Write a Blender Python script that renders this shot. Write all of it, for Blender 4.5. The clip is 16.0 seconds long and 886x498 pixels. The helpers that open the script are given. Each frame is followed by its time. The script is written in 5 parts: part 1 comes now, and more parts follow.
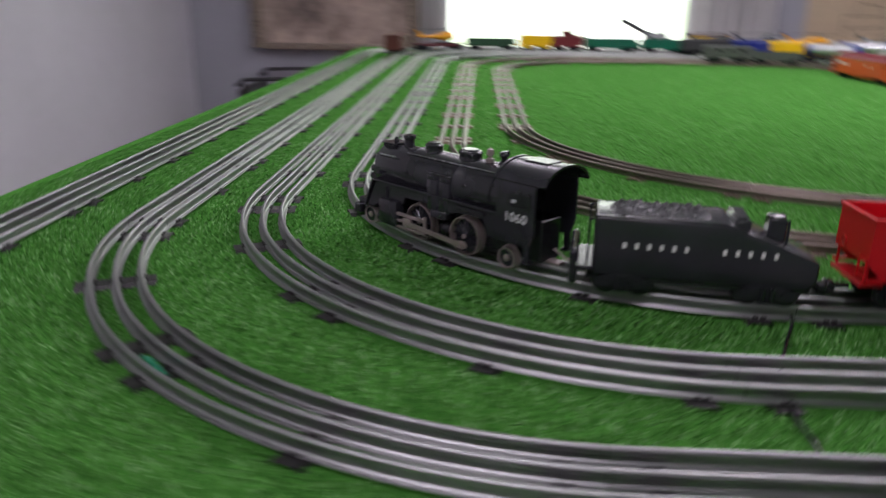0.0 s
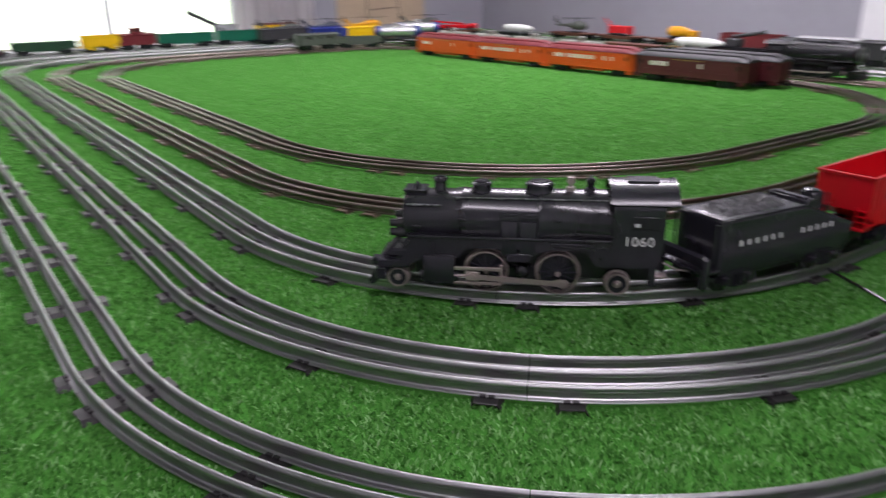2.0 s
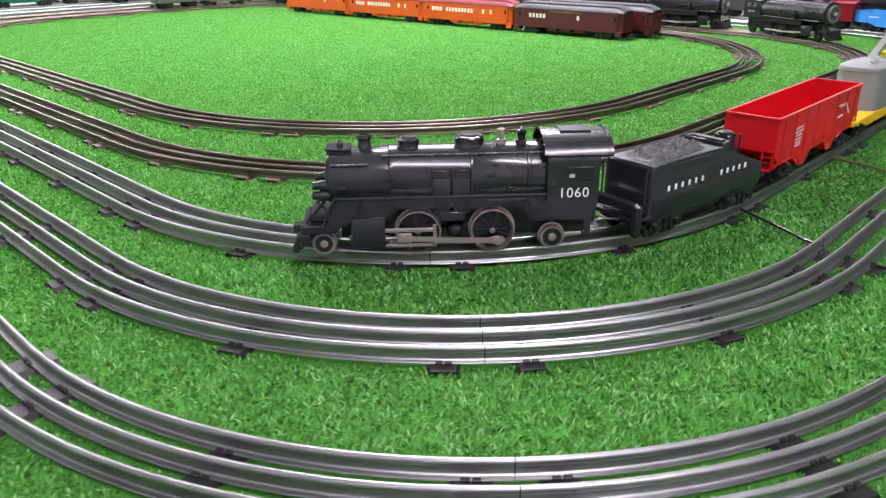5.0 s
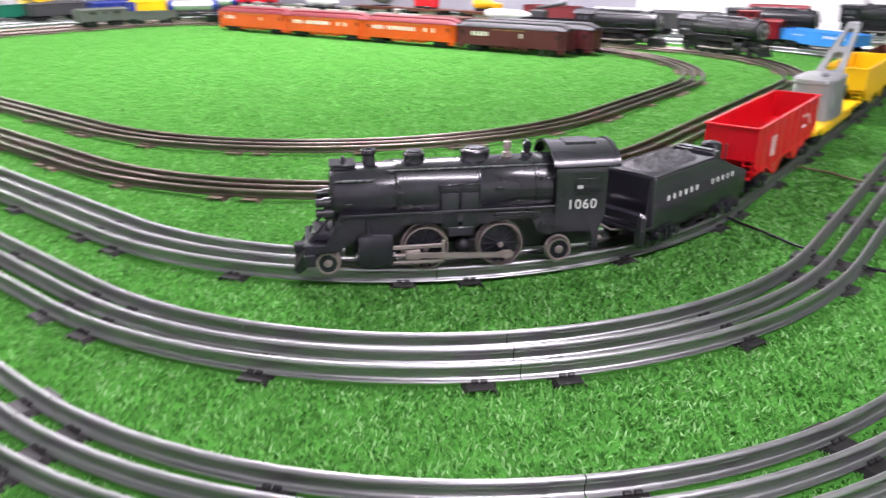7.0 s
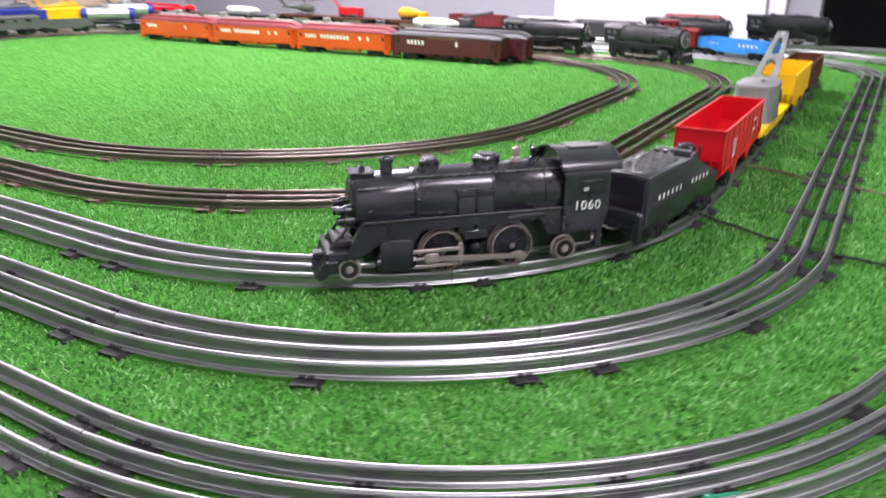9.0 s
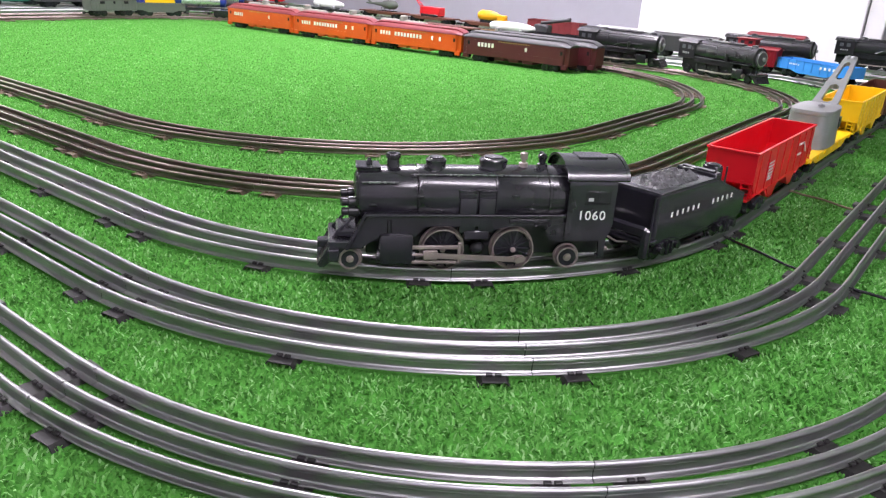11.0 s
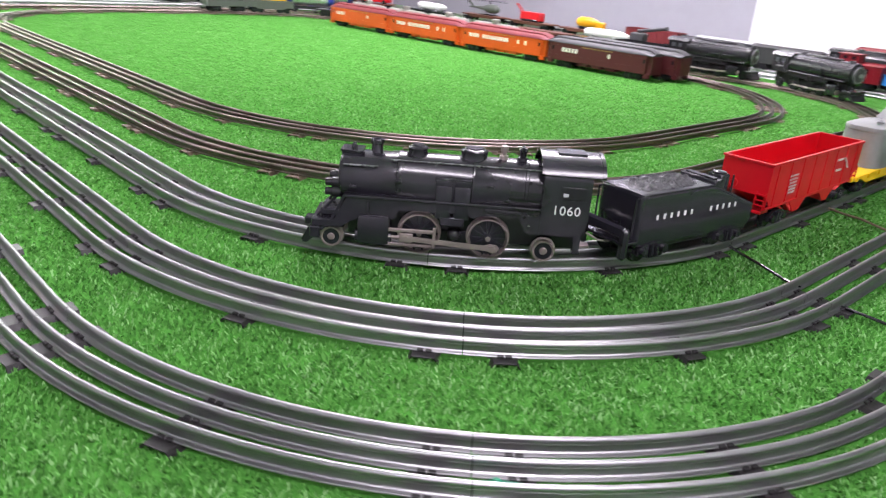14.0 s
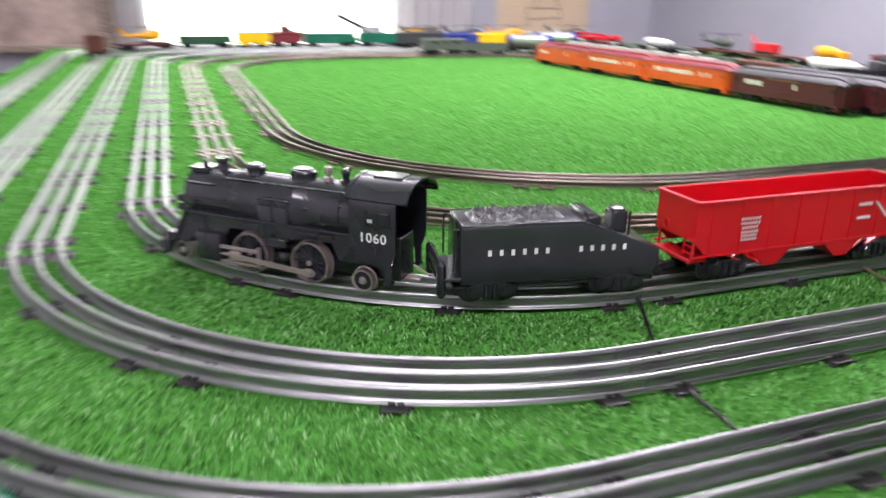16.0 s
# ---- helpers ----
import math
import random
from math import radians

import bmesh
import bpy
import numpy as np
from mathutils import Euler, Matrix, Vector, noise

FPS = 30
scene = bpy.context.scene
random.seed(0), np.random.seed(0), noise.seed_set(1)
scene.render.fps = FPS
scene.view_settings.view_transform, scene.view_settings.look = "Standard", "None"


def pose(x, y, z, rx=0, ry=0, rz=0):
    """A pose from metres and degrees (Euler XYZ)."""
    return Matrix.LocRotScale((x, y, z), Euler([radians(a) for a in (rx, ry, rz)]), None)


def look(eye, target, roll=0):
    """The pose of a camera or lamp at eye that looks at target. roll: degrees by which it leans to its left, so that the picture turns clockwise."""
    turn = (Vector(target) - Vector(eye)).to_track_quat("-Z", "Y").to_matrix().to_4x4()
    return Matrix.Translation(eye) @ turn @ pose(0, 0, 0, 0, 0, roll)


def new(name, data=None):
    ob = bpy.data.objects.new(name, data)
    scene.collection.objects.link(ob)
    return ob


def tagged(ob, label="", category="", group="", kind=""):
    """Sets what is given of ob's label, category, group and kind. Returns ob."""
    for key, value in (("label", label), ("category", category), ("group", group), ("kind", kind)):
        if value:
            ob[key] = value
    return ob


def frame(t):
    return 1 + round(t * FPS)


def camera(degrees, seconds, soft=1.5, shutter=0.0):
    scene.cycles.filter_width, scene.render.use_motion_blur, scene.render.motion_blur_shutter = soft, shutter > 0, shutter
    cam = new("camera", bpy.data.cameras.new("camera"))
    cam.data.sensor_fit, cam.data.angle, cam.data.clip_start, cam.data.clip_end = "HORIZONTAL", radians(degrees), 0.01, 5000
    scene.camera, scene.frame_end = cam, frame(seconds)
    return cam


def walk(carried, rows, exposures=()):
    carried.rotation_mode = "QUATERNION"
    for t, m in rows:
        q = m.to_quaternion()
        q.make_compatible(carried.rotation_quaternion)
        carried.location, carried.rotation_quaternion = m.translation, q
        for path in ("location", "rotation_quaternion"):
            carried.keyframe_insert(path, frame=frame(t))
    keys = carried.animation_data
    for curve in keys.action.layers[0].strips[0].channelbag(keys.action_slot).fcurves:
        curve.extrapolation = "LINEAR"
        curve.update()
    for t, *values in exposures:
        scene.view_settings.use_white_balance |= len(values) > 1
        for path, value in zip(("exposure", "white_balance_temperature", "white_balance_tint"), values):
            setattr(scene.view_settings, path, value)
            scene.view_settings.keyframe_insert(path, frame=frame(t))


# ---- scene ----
import functools

cam = camera(61.9, 16.0, 1.25, 0.8)
PATH = [
    (0, (0.015, 0.039, 0.212), (-0.069, 1.93, -0.433), 0.8),
    (0.5, (-0.162, 0.012, 0.24), (0.231, 1.827, -0.502), -3.2),
    (1, (-0.247, 0.077, 0.218), (0.437, 1.822, -0.481), -0.2),
    (1.5, (-0.29, 0.198, 0.221), (0.466, 1.922, -0.454), -1.8),
    (2, (-0.36, 0.241, 0.236), (0.735, 1.77, -0.446), -0.7),
    (2.5, (-0.375, 0.276, 0.226), (0.867, 1.668, -0.494), 1.4),
    (3, (-0.36, 0.281, 0.223), (0.932, 1.617, -0.515), 1.7),
    (3.5, (-0.349, 0.279, 0.226), (0.955, 1.595, -0.527), 0.5),
    (4, (-0.348, 0.282, 0.226), (0.957, 1.587, -0.544), 0.4),
    (4.2, (-0.347, 0.284, 0.226), (0.938, 1.596, -0.567), 0.0),
    (6.3, (-0.43, 0.297, 0.227), (0.964, 1.513, -0.533), -1.8),
    (6.5, (-0.424, 0.308, 0.224), (0.948, 1.553, -0.53), -1.1),
    (7, (-0.404, 0.338, 0.22), (1.062, 1.482, -0.517), 0.0),
    (7.5, (-0.438, 0.4, 0.224), (1.155, 1.305, -0.577), -1.4),
    (8, (-0.461, 0.429, 0.221), (1.151, 1.277, -0.606), -2.4),
    (8.5, (-0.457, 0.433, 0.22), (1.175, 1.276, -0.572), -0.8),
    (9, (-0.461, 0.388, 0.224), (1.143, 1.343, -0.494), 0.6),
    (9.5, (-0.446, 0.34, 0.232), (1.107, 1.414, -0.427), 1.4),
    (10, (-0.44, 0.338, 0.229), (1.063, 1.448, -0.484), 3.7),
    (12.3, (-0.441, 0.335, 0.225), (1.039, 1.47, -0.5), 2.9),
    (12.5, (-0.442, 0.337, 0.223), (1.037, 1.468, -0.507), 2.8),
    (13, (-0.439, 0.337, 0.226), (1.026, 1.484, -0.509), 3.1),
    (13.5, (-0.419, 0.309, 0.227), (1.005, 1.499, -0.519), 3.2),
    (14, (-0.391, 0.245, 0.227), (0.906, 1.584, -0.497), 4.6),
    (14.5, (-0.345, 0.223, 0.225), (0.839, 1.66, -0.506), 1.3),
    (15, (-0.243, 0.244, 0.207), (0.811, 1.802, -0.471), 3.1),
    (15.5, (-0.14, 0.225, 0.199), (0.828, 1.827, -0.506), 1.7),
    (16, (-0.076, 0.089, 0.22), (0.57, 1.866, -0.433), 0.7),
]
walk(cam, [(t, look(eye, target, roll)) for t, eye, target, roll in PATH], [(0.0, -0.75), (0.5, -0.72), (1.0, -0.68), (1.5, -0.46), (2.0, -0.44), (3.0, 0.03), (4.0, 0.31), (6.5, 0.72), (8.0, 0.75), (9.0, 0.66), (12.5, 0.49), (14.0, 0.54), (14.5, 0.52), (16.0, 0.53)])

# ---------------------------------------------------------------- light
FLOOR = -0.76          # the turf lies at z = 0, the room's floor this far below
world = bpy.data.worlds.new("world")
scene.world = world
world.use_nodes = True
wn = world.node_tree.nodes
sky = wn.new("ShaderNodeTexSky")
sky.sky_type, sky.sun_disc = "NISHITA", False
sky.sun_elevation, sky.sun_rotation = radians(40), radians(20)
wn["Background"].inputs["Strength"].default_value = 0.12
world.node_tree.links.new(sky.outputs["Color"], wn["Background"].inputs["Color"])


def area_lamp(name, place, target, sx, sy, watts, colour=(1, 1, 1)):
    data = bpy.data.lights.new(name, "AREA")
    data.shape, data.size, data.size_y, data.energy, data.color = "RECTANGLE", sx, sy, watts, colour
    ob = new(name, data)
    ob.matrix_world = look(place, target)
    return ob


# daylight through the window opening, and unseen lamps put below the ceiling
area_lamp("window_light", (0.45, 4.02, 0.60), (0.45, 0.0, 0.1), 1.2, 1.2, 7, (0.95, 0.98, 1.0))
# third is the key behind the train; others are added fill, half aimed up
for lx, ly, down, up in ((0.0, 2.6, 12, 10), (1.95, 2.35, 18, 13), (1.0, 1.55, 36, 9), (-0.5, -0.4, 18, 12)):
    for watts, away in ((down, -1), (up, 1)):
        area_lamp("added_overhead_light", (lx, ly, 1.40), (lx, ly, 1.40 + away), 1.2, 0.16, watts, (0.99, 0.89, 1.025))

# ---------------------------------------------------------------- materials


def mat(name, base, rough=0.5, metal=0.0, var=0.12, scale=60.0, bump=0.0, bump_scale=300.0, second=None, spec=0.5, coat=0.0, per_object=0.0, grain=0.45, uneven=1.0):
    """A surface: base colour broken up by noise at two scales, with rough and bump that follow it."""
    m = bpy.data.materials.new(name)
    m.use_nodes = True
    nt = m.node_tree
    n, l = nt.nodes, nt.links
    b = n["Principled BSDF"]
    b.inputs["Roughness"].default_value, b.inputs["Metallic"].default_value = rough, metal
    b.inputs["Specular IOR Level"].default_value = spec
    b.inputs["Coat Weight"].default_value = coat
    geo = n.new("ShaderNodeNewGeometry")
    big, fine = n.new("ShaderNodeTexNoise"), n.new("ShaderNodeTexNoise")
    big.inputs["Scale"].default_value, big.inputs["Detail"].default_value = scale, 4
    fine.inputs["Scale"].default_value, fine.inputs["Detail"].default_value = scale * 9, 3
    for t in (big, fine):
        l.new(geo.outputs["Position"], t.inputs["Vector"])
    add = n.new("ShaderNodeMath")
    add.operation = "MULTIPLY_ADD"
    l.new(fine.outputs["Fac"], add.inputs[0])
    add.inputs[1].default_value = grain
    half = n.new("ShaderNodeMath")
    half.operation = "MULTIPLY"
    half.inputs[1].default_value = 1.0 - grain
    l.new(big.outputs["Fac"], half.inputs[0])
    l.new(half.outputs[0], add.inputs[2])
    source = add.outputs[0]
    if per_object:
        info = n.new("ShaderNodeObjectInfo")
        mix_o = n.new("ShaderNodeMath")
        mix_o.operation = "MULTIPLY_ADD"
        l.new(info.outputs["Random"], mix_o.inputs[0])
        mix_o.inputs[1].default_value = per_object
        l.new(add.outputs[0], mix_o.inputs[2])
        source = mix_o.outputs[0]
    ramp = n.new("ShaderNodeValToRGB")
    lo = second or tuple(c * (1 - var) for c in base)
    hi = tuple(min(1, c * (1 + var)) for c in base)
    ramp.color_ramp.elements[0].position, ramp.color_ramp.elements[1].position = 0.34, 0.66
    ramp.color_ramp.elements[0].color, ramp.color_ramp.elements[1].color = (*lo, 1), (*hi, 1)
    l.new(source, ramp.inputs["Fac"])
    l.new(ramp.outputs["Color"], b.inputs["Base Color"])
    rr = n.new("ShaderNodeMapRange")
    rr.inputs["From Min"].default_value, rr.inputs["From Max"].default_value = 0.3, 0.7
    rr.inputs["To Min"].default_value, rr.inputs["To Max"].default_value = max(0.03, rough - 0.08 * uneven), min(1, rough + 0.1 * uneven)
    l.new(fine.outputs["Fac"], rr.inputs["Value"])
    l.new(rr.outputs["Result"], b.inputs["Roughness"])
    if bump:
        bt = n.new("ShaderNodeTexNoise")
        bt.inputs["Scale"].default_value, bt.inputs["Detail"].default_value = bump_scale, 3
        l.new(geo.outputs["Position"], bt.inputs["Vector"])
        bn = n.new("ShaderNodeBump")
        bn.inputs["Strength"].default_value, bn.inputs["Distance"].default_value = bump, 0.002
        l.new(bt.outputs["Fac"], bn.inputs["Height"])
        l.new(bn.outputs["Normal"], b.inputs["Normal"])
    return m


def plastic(name, base, rough=0.35, var=0.08):
    return mat(name, base, rough, 0.0, var, 14, 0, 500, spec=0.4, grain=0.12, uneven=0.3)


M_TURF = mat("artificial_turf", (0.082, 0.270, 0.046), 0.85, 0, 0.10, 60, 0.5, 520, second=(0.056, 0.200, 0.032), spec=0.0, grain=0.7)
M_RAIL = mat("tinplate_rail", (0.350, 0.352, 0.352), 0.37, 1.0, 0.06, 10, 0, 400, second=(0.275, 0.277, 0.277), grain=0.10, per_object=0.15, uneven=0.25)
M_RAIL_OLD = mat("worn_tinplate_rail", (0.185, 0.155, 0.135), 0.33, 1.0, 0.15, 12, 0, 400, second=(0.10, 0.075, 0.062), grain=0.2, per_object=0.2, uneven=0.3)
M_TIE = mat("blackened_steel_tie", (0.030, 0.028, 0.029), 0.42, 0.25, 0.4, 60, 0.05, 400)
M_TIE_OLD = mat("rusty_brown_tie", (0.18, 0.138, 0.092), 0.42, 0.3, 0.3, 45, 0.1, 400, second=(0.07, 0.048, 0.035))
M_BLACK = mat("black_plastic", (0.020, 0.019, 0.026), 0.19, 0, 0.2, 18, 0.004, 260, second=(0.014, 0.014, 0.017), grain=0.1, uneven=0.1, spec=0.6)
M_BLACK2 = mat("black_painted_metal", (0.018, 0.018, 0.021), 0.22, 0, 0.2, 18, 0, 900, grain=0.1, uneven=0.1)
M_STEEL = mat("bare_steel", (0.37, 0.305, 0.295), 0.36, 0.6, 0.08, 60, 0, 500, grain=0.2, uneven=0.4)
# black handrail with its bright highlight put into a grey base colour
M_RAILING = mat("handrail_highlight_grey", (0.20, 0.20, 0.21), 0.25, 0.5, 0.1, 40)
M_COAL = mat("moulded_coal", (0.085, 0.085, 0.09), 0.14, 0, 0.5, 150, 0.9, 450)
M_WHITE = plastic("white_lettering", (0.72, 0.72, 0.70), 0.5)
M_RED = plastic("red_plastic", (0.56, 0.004, 0.012), 0.34)
M_CRIMSON = plastic("dark_red_plastic", (0.22, 0.007, 0.016), 0.38)
M_ORANGE = plastic("orange_plastic", (0.66, 0.088, 0.006), 0.45)
M_MAROON = plastic("maroon_plastic", (0.088, 0.014, 0.019), 0.42)
M_ROOFRED = plastic("dull_red_roof", (0.165, 0.018, 0.024), 0.55)
M_ROOFGREY = plastic("dark_grey_roof", (0.045, 0.045, 0.048), 0.5)
M_YELLOW = plastic("yellow_plastic", (0.80, 0.50, 0.008), 0.35)
M_GREY = plastic("grey_plastic", (0.30, 0.31, 0.31), 0.4)
M_CRANE = mat("silver_grey_crane_paint", (0.235, 0.24, 0.245), 0.33, 0.25, 0.12, 25, 0.02, 300, grain=0.3, uneven=0.4)
M_LGREY = plastic("light_grey_plastic", (0.48, 0.49, 0.49), 0.4)
M_BLUE = plastic("blue_plastic", (0.045, 0.25, 0.66), 0.35)
M_NAVY = plastic("dark_blue_plastic", (0.015, 0.03, 0.22), 0.4)
M_GREEN = plastic("green_plastic", (0.008, 0.13, 0.075), 0.4)
M_DGREEN = plastic("dark_green_plastic", (0.022, 0.07, 0.035), 0.45)
M_OLIVE = plastic("olive_grey_plastic", (0.085, 0.095, 0.082), 0.5)
M_BROWN = plastic("brown_plastic", (0.10, 0.030, 0.020), 0.5)
M_PAINT_W = mat("white_wall_paint", (0.72, 0.72, 0.74), 0.75, 0, 0.05, 3, 0.1, 120)
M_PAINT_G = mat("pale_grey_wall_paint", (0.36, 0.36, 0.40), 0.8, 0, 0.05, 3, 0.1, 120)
# the same grey wall paint, lightened where the lamps give the west wall too little
M_PAINT_L = mat("brightened_grey_wall_paint", (0.60, 0.59, 0.62), 0.8, 0, 0.05, 3, 0.1, 120)
M_FLOORM = mat("grey_floor", (0.26, 0.25, 0.25), 0.6, 0, 0.1, 5, 0.1, 60)
M_WOODT = mat("plywood_edge", (0.33, 0.22, 0.12), 0.6, 0, 0.2, 20, 0.1, 100)
M_GLASSC = bpy.data.materials.new("clear_glass")
M_GLASSC.use_nodes = True
M_GLASSC.node_tree.nodes["Principled BSDF"].inputs["Transmission Weight"].default_value = 1.0
M_GLASSC.node_tree.nodes["Principled BSDF"].inputs["Roughness"].default_value = 0.02

# ---------------------------------------------------------------- mesh helpers


def to_object(name, bm, material, parent=None, label="", smooth=False):
    me = bpy.data.meshes.new(name)
    bmesh.ops.recalc_face_normals(bm, faces=bm.faces)
    bm.to_mesh(me)
    bm.free()
    if smooth:
        for p in me.polygons:
            p.use_smooth = True
        me.set_sharp_from_angle(angle=radians(40))
    for m in (material if isinstance(material, (list, tuple)) else (material,)):
        me.materials.append(m)
    ob = new(name, me)
    if parent is not None:
        ob.parent = parent
    if label:
        tagged(ob, label)
    return ob


def part(name, bm, material, parent, label="", smooth=True):
    return to_object(name, bm, material, parent, label, smooth)


def empty(name, label, category, m, group="", kind=""):
    ob = new(name)
    ob.empty_display_size = 0.02
    ob.matrix_world = m
    return tagged(ob, label, category, group, kind)


def box(bm, x0, x1, y0, y1, z0, z1, bevel=0.0, seg=1):
    r = bmesh.ops.create_cube(bm, size=1.0, matrix=Matrix.LocRotScale(((x0 + x1) / 2, (y0 + y1) / 2, (z0 + z1) / 2), None, (abs(x1 - x0), abs(y1 - y0), abs(z1 - z0))))
    if bevel:
        es = {e for v in r["verts"] for e in v.link_edges}
        bmesh.ops.bevel(bm, geom=list(es), offset=bevel, segments=seg, affect="EDGES", profile=0.5)
    return bm


def tube(bm, a, b, r1, r2=None, n=16, caps=True):
    a, b = Vector(a), Vector(b)
    d = b - a
    m = Matrix.Translation((a + b) / 2) @ d.to_track_quat("Z", "Y").to_matrix().to_4x4()
    bmesh.ops.create_cone(bm, cap_ends=caps, segments=n, radius1=r1, radius2=r1 if r2 is None else r2, depth=d.length, matrix=m)
    return bm


def lathe(bm, a, axis, profile, n=24):
    """Turns rows of (distance along the axis, radius) round it."""
    a, axis = Vector(a), Vector(axis).normalized()
    q = axis.to_track_quat("Z", "Y").to_matrix()
    rings = []
    for h, r in profile:
        rings.append([bm.verts.new(a + q @ Vector((r * math.cos(2 * math.pi * k / n), r * math.sin(2 * math.pi * k / n), h))) for k in range(n)])
    for p, s in zip(rings, rings[1:]):
        for k in range(n):
            bm.faces.new((p[k], p[(k + 1) % n], s[(k + 1) % n], s[k]))
    bm.faces.new(rings[0][::-1])
    bm.faces.new(rings[-1])
    return bm


def prism(bm, outline, y0, y1, axis="y"):
    """A solid from an outline of (x, z) between y0 and y1 (or of (y, z) between two x)."""
    at = (lambda u, v, w: (u, w, v)) if axis == "y" else ((lambda u, v, w: (w, u, v)) if axis == "x" else (lambda u, v, w: (u, v, w)))
    one = [bm.verts.new(at(u, v, y0)) for u, v in outline]
    two = [bm.verts.new(at(u, v, y1)) for u, v in outline]
    bm.faces.new(one)
    bm.faces.new(two[::-1])
    for k in range(len(one)):
        bm.faces.new((one[k], two[k], two[(k + 1) % len(one)], one[(k + 1) % len(one)]))
    return bm


def rod(bm, pts, r, n=8):
    for a, b in zip(pts, pts[1:]):
        tube(bm, a, b, r, n=n)
    return bm


def open_box(bm, x0, x1, y0, y1, z0, z1, wall, flare=0.0):
    """A box with no lid and walls of some thickness; the top may flare out."""
    def ring(i, z, f):
        return [bm.verts.new(p) for p in ((x0 + i - f, y0 + i - f, z), (x1 - i + f, y0 + i - f, z), (x1 - i + f, y1 - i + f, z), (x0 + i - f, y1 - i + f, z))]
    rings = [ring(0, z0, 0), ring(0, z1, flare), ring(wall, z1, flare), ring(wall, z0 + wall, 0)]
    for p, s in zip(rings, rings[1:]):
        for k in range(4):
            bm.faces.new((p[k], p[(k + 1) % 4], s[(k + 1) % 4], s[k]))
    bm.faces.new(rings[0][::-1])
    bm.faces.new(rings[-1])
    return bm


def words(parent, name, text, m, size, material, label="", depth=0.0003, space=1.0):
    """Letters in the built-in font, as a mesh of their own."""
    cu = bpy.data.curves.new(name, "FONT")
    cu.body, cu.size, cu.extrude, cu.space_character = text, size, depth, space
    cu.align_x, cu.align_y = "CENTER", "CENTER"
    tmp = bpy.data.objects.new(name, cu)
    me = bpy.data.meshes.new_from_object(tmp)
    bpy.data.objects.remove(tmp)
    me.materials.clear()
    me.materials.append(material)
    ob = new(name, me)
    ob.parent, ob.matrix_basis = parent, m
    return tagged(ob, label) if label else ob


# ---------------------------------------------------------------- the plan of the tracks
RAIL_TOP = 0.0137      # of the silver loops
LOWER = 0.0025         # the two worn inner loops are of a lower rail
GAUGE = 0.018          # from the centre rail to each outer rail
# loop: left x, right x, near y, far y, corner radius (near left), other corners
LOOPS = {
    0: (-0.410, 2.03, -0.60, 3.27, 0.33, 0.33),
    1: (-0.293, 1.86, 0.323, 3.16, 0.393, 0.33),
    2: (-0.202, 1.71, 0.4235, 3.05, 0.3875, 0.33),
    3: (-0.1135, 1.60, 0.538, 2.94, 0.372, 0.36),
    4: (-0.0223, 1.42, 0.671, 2.83, 0.4705, 0.40),
    5: (0.0803, 1.30, 0.8185, 2.72, 0.491, 0.42),
}


def loop_pieces(k):
    """The loop's pieces, clockwise from its near left corner's end: straights (start, way, length) and bends (centre, start angle, R)."""
    xl, xr, yn, yf, r0, r = LOOPS[k]
    return [
        ("straight", (xl, yn + r0), 90, yf - r - yn - r0),
        ("bend", (xl + r, yf - r), 180, r),
        ("straight", (xl + r, yf), 0, xr - r - xl - r),
        ("bend", (xr - r, yf - r), 90, r),
        ("straight", (xr, yf - r), -90, yf - r - yn - r),
        ("bend", (xr - r, yn + r), 0, r),
        ("straight", (xr - r, yn), 180, xr - r - xl - r0),
        ("bend", (xl + r0, yn + r0), -90, r0),
    ]


def bend_pose(centre, angle, r):
    """Place and heading (clockwise travel) on a bend at an angle."""
    a = radians(angle)
    return Vector((centre[0] + r * math.cos(a), centre[1] + r * math.sin(a))), angle - 90


def rail_top(k):
    return RAIL_TOP - (LOWER if k >= 4 else 0)


def on_track(k, piece, along, flip=False):
    """A vehicle's pose: metres along a piece (clockwise), its front ahead, or behind if flipped."""
    what = loop_pieces(k)[piece]
    if what[0] == "straight":
        _, (sx, sy), way, _ = what
        x, y, turn = sx + along * math.cos(radians(way)), sy + along * math.sin(radians(way)), way
    else:
        _, centre, start, r = what
        p, turn = bend_pose(centre, start - math.degrees(along / r), r)
        x, y = p
    return pose(x, y, rail_top(k), 0, 0, turn + (180 if flip else 0))

# ---------------------------------------------------------------- the room
ROOM_X0, ROOM_X1, ROOM_Y0, ROOM_Y1, CEIL = -1.5, 2.65, -1.6, 4.0, 1.7


def slab(name, x0, x1, y0, y1, z0, z1, material, label, category="wall"):
    ob = to_object(name, box(bmesh.new(), x0, x1, y0, y1, z0, z1), material)
    return tagged(ob, label, category, kind="structure")


slab("floor", ROOM_X0 - 0.1, ROOM_X1 + 0.1, ROOM_Y0 - 0.1, ROOM_Y1 + 0.1, FLOOR - 0.1, FLOOR, M_FLOORM, "plain grey floor under the layout table", "floor")
slab("ceiling", ROOM_X0 - 0.1, ROOM_X1 + 0.1, ROOM_Y0 - 0.1, ROOM_Y1 + 0.1, CEIL, CEIL + 0.1, M_PAINT_W, "white painted ceiling", "ceiling")
slab("wall_west", ROOM_X0 - 0.1, ROOM_X0, ROOM_Y0, ROOM_Y1, FLOOR, CEIL, M_PAINT_L, "plain grey painted wall, its colour lightened for the light on it")
# never in view; white so that it brightens rails and train from the near side
slab("wall_south", ROOM_X0, ROOM_X1, ROOM_Y0 - 0.1, ROOM_Y0, FLOOR, CEIL, M_PAINT_W, "unseen near wall, whitened to reflect light onto near sides")
